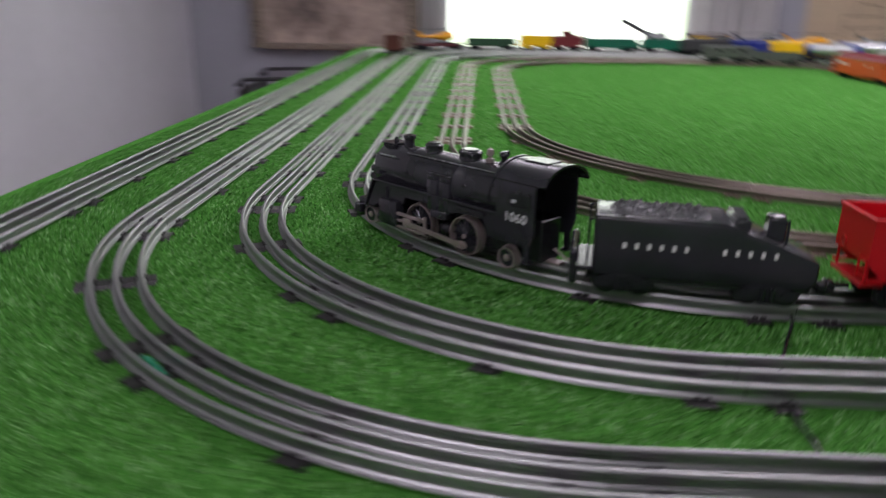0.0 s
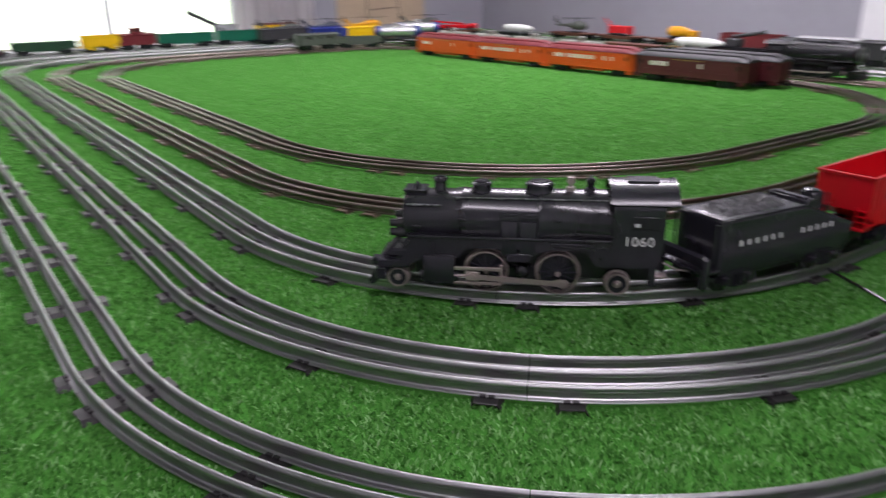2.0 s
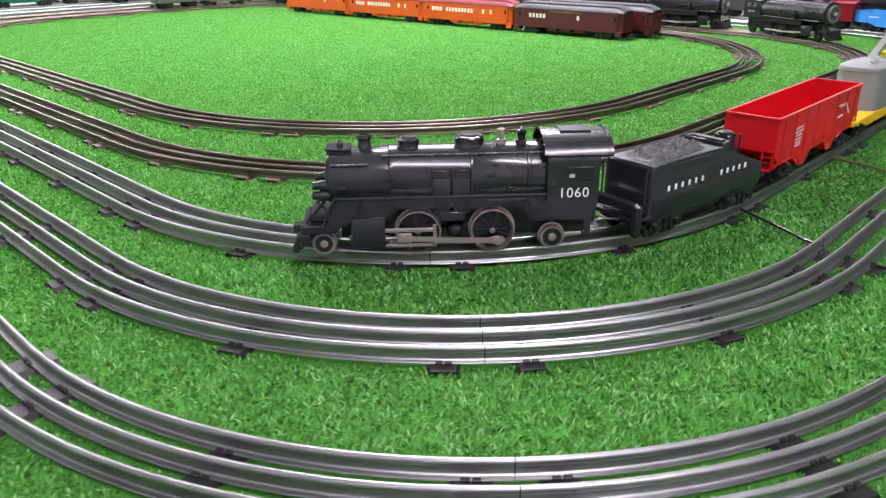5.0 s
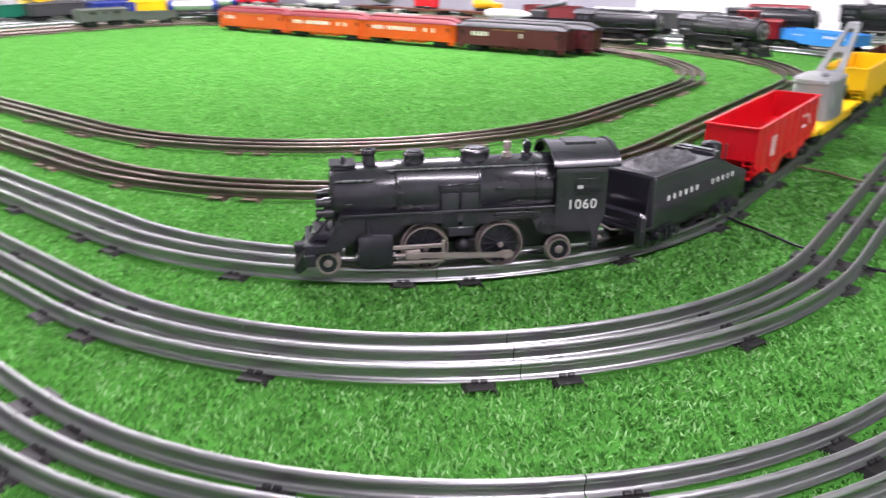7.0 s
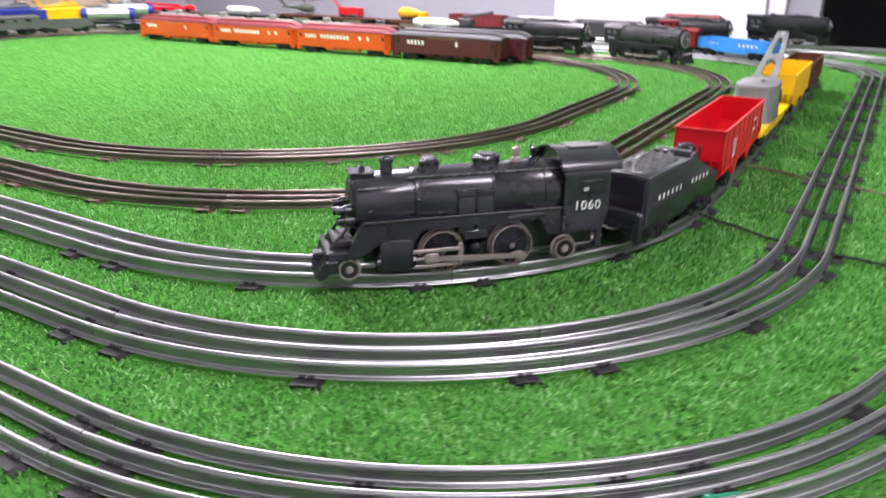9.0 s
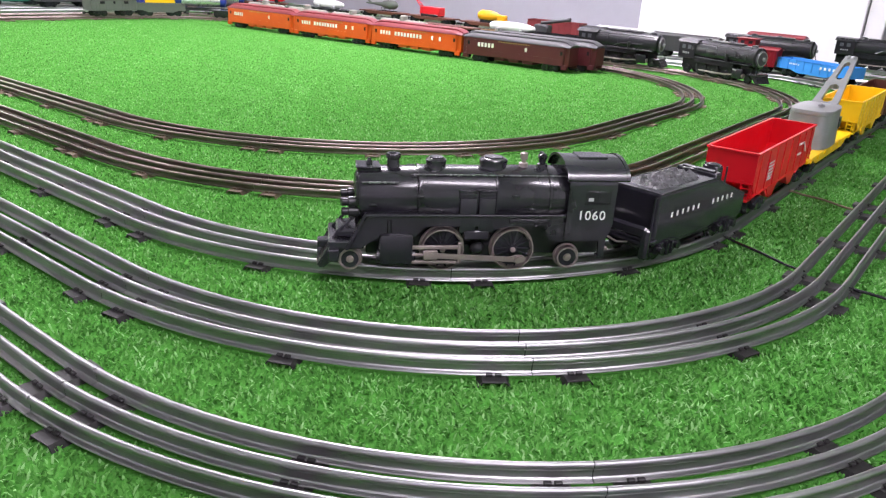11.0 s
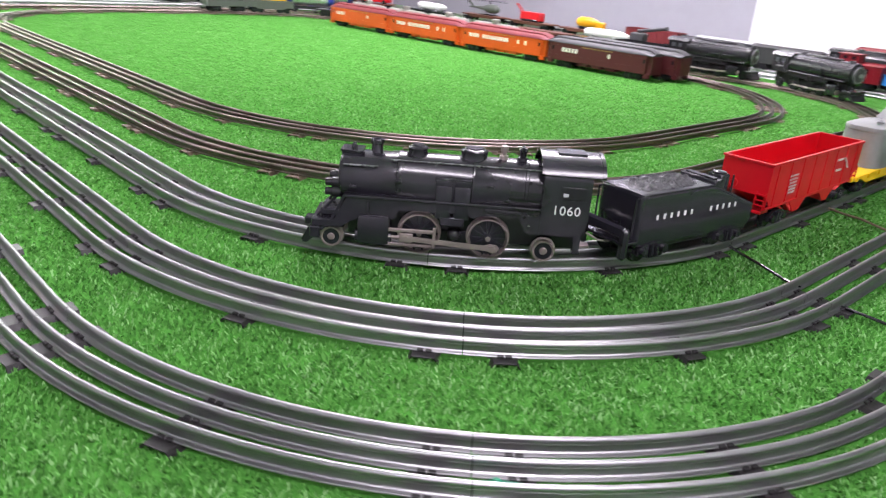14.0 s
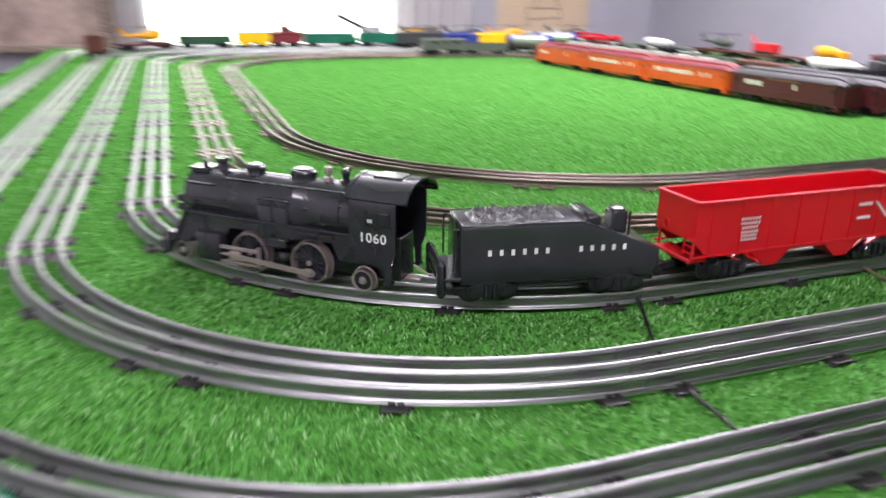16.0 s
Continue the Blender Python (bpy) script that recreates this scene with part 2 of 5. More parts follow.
# the far wall, with a wide window in it
WX0, WX1, WZ0, WZ1 = -0.18, 1.09, -0.06, 1.30
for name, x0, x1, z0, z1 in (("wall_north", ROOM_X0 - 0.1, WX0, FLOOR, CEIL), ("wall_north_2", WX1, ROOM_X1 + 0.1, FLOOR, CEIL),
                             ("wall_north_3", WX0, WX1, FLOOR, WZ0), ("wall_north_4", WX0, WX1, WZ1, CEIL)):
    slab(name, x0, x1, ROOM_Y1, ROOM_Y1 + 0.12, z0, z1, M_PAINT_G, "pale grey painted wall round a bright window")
# the right wall, with a dark doorway
DY0, DY1, DZ1 = -0.20, 0.66, 1.28
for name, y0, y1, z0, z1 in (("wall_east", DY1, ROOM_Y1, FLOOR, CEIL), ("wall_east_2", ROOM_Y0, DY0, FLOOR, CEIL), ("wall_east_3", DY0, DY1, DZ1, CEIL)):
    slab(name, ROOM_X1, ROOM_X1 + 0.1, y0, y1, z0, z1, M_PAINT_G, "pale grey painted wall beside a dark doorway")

# the table with its green turf
TX0, TX1, TY0, TY1 = -0.502, 2.16, -0.75, 3.40
table = empty("layout_table", "large plywood train table on square wooden legs", "table", pose(0, 0, 0))
part("tabletop", box(bmesh.new(), TX0, TX1, TY0, TY1, -0.022, -0.003, 0.001), M_WOODT, table, smooth=False)
for lx in (TX0 + 0.08, TX1 - 0.08):
    for ly in (TY0 + 0.1, (TY0 + TY1) / 2, TY1 - 0.1):
        part("leg", box(bmesh.new(), lx - 0.04, lx + 0.04, ly - 0.04, ly + 0.04, FLOOR, -0.022, 0.003), M_WOODT, table, smooth=False)
tagged(to_object("turf_mat", box(bmesh.new(), TX0 - 0.002, TX1 + 0.002, TY0 - 0.002, TY1 + 0.002, -0.003, 0.0), M_TURF), "bright green artificial turf mat covering the train table", "turf mat", kind="structure")

# ---------------------------------------------------------------- tracks
HEAD = [(-0.0006, 0.0057), (-0.0012, 0.0062), (-0.0017, 0.0070), (-0.0018, 0.0081), (-0.0016, 0.0091), (-0.0010, 0.0098), (0, 0.0101)]
HALF = [(-0.0036, 0), (-0.0037, 0.0006), (-0.0034, 0.0010), (-0.0012, 0.0012), (-0.0006, 0.0018)] + HEAD
PROFILE = HALF + [(-u, z) for u, z in HALF[-2::-1]]
TIE_TOP = 0.0036
# the joint nearest the middle of each loop's near left bend, and the length of a section
JOINT = {0: (0.0, 0.254), 1: (-0.003, 0.286), 2: (-0.003, 0.286), 3: (0.0085, 0.281), 4: (0.147, 0.263), 5: (0.127, 0.260)}
rail_meshes, tie_meshes = {}, {}


def loop_length(k):
    return sum(p[3] if p[0] == "straight" else p[3] * math.pi / 2 for p in loop_pieces(k))


def loop_pose(k, s):
    """Place and heading at s metres clockwise from the middle of the near left bend."""
    pieces = loop_pieces(k)
    order = [(pieces[7], pieces[7][3] * math.pi / 4)] + [(p, 0.0) for p in pieces[:7]] + [(pieces[7], 0.0)]
    s %= loop_length(k)
    for p, skip in order:
        length = (p[3] if p[0] == "straight" else p[3] * math.pi / 2) - skip
        if s <= length or (p, skip) is order[-1]:
            if p[0] == "straight":
                way = radians(p[2])
                return Vector((p[1][0] + s * math.cos(way), p[1][1] + s * math.sin(way))), p[2]
            return bend_pose(p[1], p[2] - math.degrees((s + skip) / p[3]), p[3])
        s -= length


def rail_mesh(k, s0, s1, offset, low, material):
    """One rail of a section, in the frame of the section's start."""
    gap = 0.0003
    start, turn = loop_pose(k, s0)
    back = Matrix.Rotation(-radians(turn), 2)
    stations = []
    for i in range(15):
        p, way = loop_pose(k, s0 + gap + (s1 - s0 - 2 * gap) * i / 14)
        q = back @ (p - start)
        stations.append((q.x, q.y, (way - turn + 180) % 360 - 180))
    if all(abs(w) < 0.01 for _, _, w in stations):
        stations = [stations[0], stations[-1]]
    key = (offset, low, material.name, len(stations), *(round(v, 4) for st in (stations[len(stations) // 2], stations[-1]) for v in st))
    if key in rail_meshes:
        return rail_meshes[key]
    verts, faces, m = [], [], len(PROFILE)
    for x, y, way in stations:
        c, n = math.cos(radians(way)), math.sin(radians(way))
        for u, z in PROFILE:
            if low:
                z = z if z < 0.004 else z - LOWER
            verts.append((x - n * (offset + u), y + c * (offset + u), TIE_TOP + z))
    for i in range(len(stations) - 1):
        for j in range(m):
            a, b = i * m + j, i * m + (j + 1) % m
            faces.append((a, b, b + m, a + m))
    faces += [tuple(range(m))[::-1], tuple(range(len(verts) - m, len(verts)))]
    me = bpy.data.meshes.new("rail")
    me.from_pydata(verts, [], faces)
    me.materials.append(material)
    for p in me.polygons:
        p.use_smooth = True
    me.set_sharp_from_angle(angle=radians(38))
    rail_meshes[key] = me
    return me


def tie_mesh(material):
    """A stamped steel tie, hollow side down, with flared sides and the tabs that grip the rails."""
    if material.name in tie_meshes:
        return tie_meshes[material.name]
    bm = bmesh.new()
    h, w, top, half, t = TIE_TOP, 0.0105, 0.0072, 0.0290, 0.0006
    prism(bm, [(-w, -0.001), (-top, h), (top, h), (w, -0.001), (w - t * 2, -0.001), (top - t, h - t), (-top + t, h - t), (-w + t * 2, -0.001)], -half, half)
    for o in (-GAUGE, 0, GAUGE):
        for side in (-1, 1):
            for x in (-0.0026, 0.0026):
                box(bm, x - 0.0020, x + 0.0020, o + side * 0.0036 - 0.0012, o + side * 0.0036 + 0.0012, h, h + 0.0019, 0.0004)
    me = bpy.data.meshes.new("tie")
    bmesh.ops.recalc_face_normals(bm, faces=bm.faces)
    bm.to_mesh(me)
    bm.free()
    me.materials.append(material)
    tie_meshes[material.name] = me
    return me


@functools.cache
def pin_mesh():
    """The dark steel pin that joins two rails end to end."""
    bm = box(bmesh.new(), -0.0030, 0.0030, -0.0005, 0.0005, TIE_TOP + 0.0008, TIE_TOP + 0.0066)
    tube(bm, (-0.0030, 0, TIE_TOP + 0.0080), (0.0030, 0, TIE_TOP + 0.0080), 0.0014, n=10)
    me = bpy.data.meshes.new("track_pin")
    bm.to_mesh(me)
    bm.free()
    me.materials.append(M_BLACK2)
    return me


def track_section(k, s0, s1, old):
    p, turn = loop_pose(k, s0)
    bent = abs(loop_pose(k, s1)[1] - turn) > 3
    label = ("worn brown three-rail tinplate track section, " if old else "shiny three-rail tinplate track section, ") + ("curved" if bent else "straight") + ", on green turf"
    m = pose(p.x, p.y, 0, 0, 0, turn)
    sec = empty("track_section", label, "track section", m, group="toy railway track sections")
    rail, tie = (M_RAIL_OLD, M_TIE_OLD) if old else (M_RAIL, M_TIE)
    for name, o in (("outer_rail", GAUGE), ("centre_rail", 0.0), ("inner_rail", -GAUGE)):
        new(name, rail_mesh(k, s0, s1, o, old, rail)).parent = sec
    if 1 <= k <= 3:
        q, way = loop_pose(k, s1)
        for o in (GAUGE, 0.0, -GAUGE):
            ob = new("track_pin", pin_mesh())
            ob.parent, ob.matrix_basis = sec, m.inverted() @ pose(q.x, q.y, 0, 0, 0, way) @ Matrix.Translation((0, o, 0))
    edge = 0.0155 if old else 0.0225
    for s in (s0 + edge, (s0 + s1) / 2, s1 - edge):
        ob = new("tie", tie_mesh(tie))
        ob.parent = sec
        q, way = loop_pose(k, s + random.uniform(-0.002, 0.002))
        ob.matrix_basis = m.inverted() @ pose(q.x, q.y, 0, 0, 0, way + random.uniform(-1.5, 1.5))
    return sec


for k in LOOPS:
    total = loop_length(k)
    count = round(total / JOINT[k][1])
    for i in range(count):
        track_section(k, JOINT[k][0] + total * i / count, JOINT[k][0] + total * (i + 1) / count, k >= 4)

# ---------------------------------------------------------------- rolling stock


def bogie(parent, x, radius=0.0095, base=0.024, material=None):
    """A four-wheeled truck with its side frames and springs."""
    tr = part("truck", bogie_frame(x, radius, base), material or M_BLACK, parent)
    for dx in (-base / 2, base / 2):
        for side in (-1, 1):
            bm = lathe(bmesh.new(), (x + dx, side * 0.0145, radius), (0, side, 0), [(0, radius * 1.15), (0.0012, radius * 1.15), (0.0016, radius), (0.005, radius * 0.97), (0.005, 0.0005)], 20)
            part("wheel", bm, M_BLACK2, tr)


def bogie_frame(x, radius, base):
    bm = bmesh.new()
    for side in (-1, 1):
        y0, y1 = sorted((side * 0.0205, side * 0.0235))
        prism(bm, [(x - base * 0.72, radius + 0.003), (x - base * 0.72, radius - 0.003), (x - base * 0.3, radius - 0.0035), (x - base * 0.22, radius - 0.0065), (x + base * 0.22, radius - 0.0065), (x + base * 0.3, radius - 0.0035), (x + base * 0.72, radius - 0.003), (x + base * 0.72, radius + 0.003), (x + base * 0.25, radius + 0.007), (x - base * 0.25, radius + 0.007)], y0, y1)
        for dx in (-base / 2, base / 2):
            tube(bm, (x + dx, side * 0.0235, radius), (x + dx, side * 0.026, radius), 0.0035, n=10)
        for dx in (-0.003, 0.003):
            tube(bm, (x + dx, side * 0.0246, radius - 0.005), (x + dx, side * 0.0246, radius + 0.005), 0.0018, n=8)
    box(bm, x - 0.005, x + 0.005, -0.0205, 0.0205, radius, radius + 0.006)
    return bm


def coupler(parent, x, sign):
    bm = bmesh.new()
    box(bm, min(x, x + sign * 0.012), max(x, x + sign * 0.012), -0.002, 0.002, 0.008, 0.0115)
    box(bm, min(x + sign * 0.010, x + sign * 0.017), max(x + sign * 0.010, x + sign * 0.017), -0.0045, 0.0045, 0.006, 0.0135, 0.001)
    part("coupler", bm, M_BLACK2, parent)


def bars(parent, name, m, width, height, count, material, label="", stroke=0.24):
    """Unreadable or private lettering, as plain bars."""
    bm = bmesh.new()
    step = width / count
    for i in range(count):
        x = -width / 2 + step * (i + 0.5)
        box(bm, x - step * stroke, x + step * stroke, -height / 2, height / 2, 0, 0.0003)
    ob = part(name, bm, material, parent, label, smooth=False)
    ob.matrix_basis = m
    return ob


NEAR = lambda x, y, z: Matrix.Translation((x, y, z)) @ pose(0, 0, 0, 90, 0, 180)     # upright, facing the vehicle's left (+y)
OTHER = lambda x, y, z: Matrix.Translation((x, y, z)) @ pose(0, 0, 0, 90, 0, 0)      # facing its right (-y)


def ring(bm, c, axis, r0, r1, h, n=32):
    """A flat ring of some height."""
    c, axis = Vector(c), Vector(axis).normalized()
    q = axis.to_track_quat("Z", "Y").to_matrix()
    rows = [(r0, 0), (r1, 0), (r1, h), (r0, h)]
    rr = [[bm.verts.new(c + q @ Vector((r * math.cos(2 * math.pi * k / n), r * math.sin(2 * math.pi * k / n), z))) for k in range(n)] for r, z in rows]
    for a in range(4):
        p, s = rr[a], rr[(a + 1) % 4]
        for k in range(n):
            bm.faces.new((p[k], p[(k + 1) % n], s[(k + 1) % n], s[k]))
    return bm


def spoked_wheel(parent, x, side, r, spokes=14, name="driving_wheel"):
    y = side * 0.0165
    bm = ring(bmesh.new(), (x, y - side * 0.0025, r), (0, side, 0), r * 0.80, r * 1.07, 0.0014)
    wheel = part(name, bm, M_STEEL, parent, "steel flanged wheel with dark spokes")
    part("tyre", ring(bmesh.new(), (x, y, r), (0, side, 0), r * 0.945, r, 0.0055), M_STEEL, wheel, "bright steel tyre")
    bm = bmesh.new()
    for k in range(spokes):
        a = 2 * math.pi * k / spokes
        c, s = math.cos(a), math.sin(a)
        tube(bm, (x + c * r * 0.2, y + side * 0.0025, r + s * r * 0.2), (x + c * r * 0.9, y + side * 0.002, r + s * r * 0.9), 0.0011, 0.0007, 6)
    lathe(bm, (x, y, r), (0, side, 0), [(0, r * 0.86), (0.0012, r * 0.86), (0.0013, r * 0.24), (0.0048, r * 0.2), (0.005, 0.0003)], 24)
    part("spokes", bm, M_BLACK, wheel, "black wheel centre with moulded spokes")
    part("axle_end", lathe(bmesh.new(), (x, y + side * 0.0045, r), (0, side, 0), [(0, r * 0.13), (0.0014, r * 0.12), (0.0016, 0.0003)], 12), M_STEEL, wheel)
    return wheel


def small_wheel(parent, x, side, r, name="pilot_wheel", y=0.0165):
    y *= side
    bm = lathe(bmesh.new(), (x, y - side * 0.0025, r), (0, side, 0), [(0, r * 1.14), (0.0014, r * 1.14), (0.0018, r), (0.0065, r * 0.97), (0.0065, r * 0.84), (0.0052, r * 0.82), (0.0052, r * 0.34), (0.0068, r * 0.28), (0.0072, 0.0003)], 26)
    w = part(name, bm, M_STEEL, parent, "small turned steel wheel")
    part("rim_groove", ring(bmesh.new(), (x, y + side * 0.0028, r), (0, side, 0), r * 0.36, r * 0.78, 0.0003, 24), M_BLACK, w)
    return w


def steam_loco(m):
    e = empty("steam_locomotive", "black plastic toy steam locomotive with steel wheels on curved track", "locomotive", m)
    bz = 0.0535
    # boiler with its smokebox, bands and firebox
    bm = lathe(bmesh.new(), (0.0925, 0, bz), (-1, 0, 0), [(0, 0.0150), (0.0006, 0.0196), (0.0022, 0.0205), (0.0425, 0.0205), (0.043, 0.0216), (0.0445, 0.0220), (0.046, 0.0214),
               (0.100, 0.0214), (0.1005, 0.0221), (0.1025, 0.0221), (0.103, 0.0217), (0.140, 0.0222), (0.1405, 0.0230), (0.1425, 0.0230), (0.143, 0.0222), (0.162, 0.0225)], 44)
    boiler = part("boiler", bm, M_BLACK, e)
    bm = lathe(bmesh.new(), (0.0923, 0, bz), (1, 0, 0), [(0, 0.0165), (0.0014, 0.016), (0.0022, 0.013), (0.0028, 0.006), (0.0032, 0.0003)], 32)
    part("smokebox_door", bm, M_BLACK2, boiler)
    bm = bmesh.new()
    for z, y in ((bz - 0.004, 0.011), (bz - 0.011, 0.012), (bz - 0.004, -0.011), (bz - 0.011, -0.012)):
        lathe(bm, (0.092, y, z), (1, 0, 0), [(0, 0.0042), (0.007, 0.0042), (0.0075, 0.003), (0.012, 0.003), (0.0124, 0.002), (0.0125, 0.0004)], 14)
    part("air_pump", bm, M_BLACK2, boiler)
    bm = box(bmesh.new(), 0.0770, 0.0930, -0.0085, 0.0085, bz + 0.0165, bz + 0.0207, 0.001)
    box(bm, 0.0760, 0.0940, -0.0095, 0.0095, bz + 0.0202, bz + 0.0217, 0.0006)
    lathe(bm, (0.0840, 0, bz + 0.0212), (0, 0, 1), [(0, 0.0022), (0.002, 0.0024), (0.0045, 0.0012), (0.005, 0.0003)], 12)
    part("headlight", bm, M_BLACK, boiler)
    bm = lathe(bmesh.new(), (0.0665, 0, bz + 0.0105), (0, 0, 1), [(0, 0.0125), (0.0045, 0.0098), (0.0075, 0.0062), (0.0095, 0.0047), (0.0155, 0.0044), (0.0162, 0.0054), (0.0185, 0.0056), (0.0194, 0.0050), (0.0194, 0.0030), (0.0182, 0.0028), (0.0182, 0.0003)], 24)
    part("chimney", bm, M_BLACK, boiler)
    bm = lathe(bmesh.new(), (0.0350, 0, bz + 0.0090), (0, 0, 1), [(0, 0.0125), (0.0075, 0.0100), (0.0105, 0.0082), (0.0125, 0.0074), (0.0150, 0.0076), (0.0166, 0.0078), (0.0176, 0.0070), (0.0181, 0.0056), (0.0190, 0.0052), (0.0192, 0.0003)], 26)
    part("sand_dome", bm, M_BLACK, boiler)
    bm = lathe(bmesh.new(), (0, 0, 0), (0, 0, 1), [(0, 0.0125), (0.0075, 0.0108), (0.0105, 0.0092), (0.0125, 0.0085), (0.0150, 0.0087), (0.0170, 0.0090), (0.0182, 0.0082), (0.0187, 0.0064), (0.0196, 0.0060), (0.0198, 0.0003)], 28)
    bmesh.ops.transform(bm, matrix=Matrix.Translation((-0.0082, 0, bz + 0.0092)) @ Matrix.Diagonal((1.2, 0.95, 1, 1)), verts=bm.verts)
    part("steam_dome", bm, M_BLACK, boiler)
    bm = lathe(bmesh.new(), (-0.0310, 0.0015, bz + 0.0215), (0, 0, 1), [(0, 0.0034), (0.003, 0.0034), (0.0035, 0.0018), (0.006, 0.0018), (0.0063, 0.003), (0.0105, 0.0028), (0.011, 0.0012), (0.012, 0.0003)], 12)
    part("whistle", bm, M_STEEL, boiler, "bright metal whistle")
    bm = lathe(bmesh.new(), (-0.0455, 0.0015, bz + 0.0215), (0, 0, 1), [(0, 0.0044), (0.0025, 0.004), (0.003, 0.0025), (0.006, 0.003), (0.008, 0.0038), (0.0095, 0.003), (0.0105, 0.0003)], 12)
    box(bm, -0.0470, -0.0440, -0.004, 0.006, bz + 0.0285, bz + 0.0325, 0.0006)
    part("safety_valve", bm, M_BLACK, boiler)
    # handrails, washout plugs and pipes along both sides
    for side in (-1, 1):
        bm = bmesh.new()
        a = radians(52)
        y, z = side * 0.0226 * math.cos(a), bz + 0.0226 * math.sin(a)
        rod(bm, [(0.055, y, z), (-0.064, y, z)], 0.00055, 6)
        for x in (0.052, 0.020, -0.012, -0.043):
            tube(bm, (x, y * 0.93, z - 0.0012), (x, y, z), 0.0008, n=6)
        y2, z2 = side * 0.0221 * math.cos(radians(35)), bz + 0.0221 * math.sin(radians(35))
        rod(bm, [(0.090, y2, z2), (0.064, y2, z2)], 0.0008, 6)
        part("handrail", bm, M_RAILING, boiler, "thin black handrail along the boiler, greyed for its highlight")
        for x, z in ((0.048, bz + 0.003), (-0.022, bz + 0.004), (-0.036, bz - 0.006), (-0.050, bz + 0.009), (0.082, bz - 0.003)):
            y = side * math.sqrt(max(0.0, 0.0215 ** 2 - (z - bz) ** 2))
            part("washout_plug", box(bmesh.new(), x - 0.0028, x + 0.0028, y - 0.0012, y + 0.0012, z - 0.0012, z + 0.0012, 0.0005), M_BLACK, boiler)
        bm = bmesh.new()
        for x in (0.0135, -0.001):
            box(bm, x - 0.0065, x + 0.0065, side * 0.0165 - 0.006, side * 0.0165 + 0.006, bz + 0.002, bz + 0.0075, 0.0012, 2)
            box(bm, x - 0.0068, x + 0.0068, side * 0.0165 - 0.0063, side * 0.0165 + 0.0063, bz + 0.0065, bz + 0.0088, 0.0006)
            tube(bm, (x, side * 0.0165, bz + 0.0085), (x, side * 0.0165, bz + 0.0105), 0.0022, n=10)
        part("air_reservoir", bm, M_BLACK, boiler)
        # the two tanks under them hang down to the wheels
        bm = bmesh.new()
        for x in (0.0130, -0.0010):
            box(bm, x - 0.0064, x + 0.0064, min(side * 0.012, side * 0.0236), max(side * 0.012, side * 0.0236), 0.0300, bz + 0.0030, 0.0016, 2)
        box(bm, -0.0040, 0.0150, min(side * 0.012, side * 0.0240), max(side * 0.012, side * 0.0240), 0.0245, 0.0320, 0.0010)
        part("side_tank", bm, M_BLACK, boiler)
        part("generator", lathe(bmesh.new(), (0.0030, side * 0.0120, 0.0155), (0, side, 0), [(0, 0.0062), (0.0040, 0.0060), (0.0065, 0.0044), (0.0078, 0.0022), (0.0080, 0.0003)], 18), M_BLACK2, boiler)
    # running boards and the shell under them
    bm = box(bmesh.new(), -0.062, 0.0885, -0.0255, 0.0255, 0.0425, 0.0445, 0.0005)
    for side in (-1, 1):
        y0, y1 = sorted((side * 0.0205, side * 0.0235))
        prism(bm, [(0.086, 0.0425), (0.098, 0.0185), (0.090, 0.0185), (0.078, 0.026), (0.050, 0.0275), (0.046, 0.0350), (-0.004, 0.0352), (-0.010, 0.0330), (-0.020, 0.0352), (-0.045, 0.0355), (-0.050, 0.024), (-0.062, 0.0225), (-0.062, 0.0425)], y0, y1)
        y0, y1 = sorted((side * 0.0195, side * 0.0255))
        prism(bm, [(0.0885, 0.0445), (0.1015, 0.0175), (0.0995, 0.0175), (0.0865, 0.0440)], y0, y1)
        box(bm, -0.047, -0.018, side * 0.0235 - 0.0015, side * 0.0235 + 0.0015, 0.0380, 0.0412, 0.0006)
        tube(bm, (0.070, side * 0.0238, 0.030), (0.070, side * 0.0238, 0.0400), 0.0016, n=8)
    part("running_board", bm, M_BLACK, e, smooth=False)
    bm = box(bmesh.new(), -0.094, 0.086, -0.0115, 0.0115, 0.0090, 0.0420, 0.001)
    box(bm, -0.016, 0.016, -0.013, 0.013, 0.006, 0.018, 0.001)
    part("frame", bm, M_BLACK2, e, smooth=False)
    # front deck, pilot and coupler
    bm = box(bmesh.new(), 0.088, 0.1135, -0.0215, 0.0215, 0.0165, 0.0225, 0.0008)
    box(bm, 0.092, 0.108, -0.0135, 0.0135, 0.0225, 0.0290, 0.0015)
    prism(bm, [(0.101, 0.0170), (0.1135, 0.0170), (0.1205, 0.0022), (0.1165, 0.0022)], -0.020, 0.020)
    box(bm, 0.1125, 0.1215, -0.005, 0.005, 0.0115, 0.0175, 0.001)
    for side in (-1, 1):
        box(bm, 0.106, 0.114, side * 0.0235 - 0.0025, side * 0.0235 + 0.0025, 0.0085, 0.0175, 0.0008)
        rod(bm, [(0.110, side * 0.012, 0.0225), (0.094, side * 0.0135, 0.041)], 0.0012, 6)
    pilot = part("pilot", bm, M_BLACK, e, smooth=False)
    for i in range(9):
        y = -0.018 + i * 0.0045
        part("pilot_bar", tube(bmesh.new(), (0.1135, y, 0.0165), (0.1212, y * 0.86, 0.0025), 0.0010, n=6), M_BLACK, pilot)
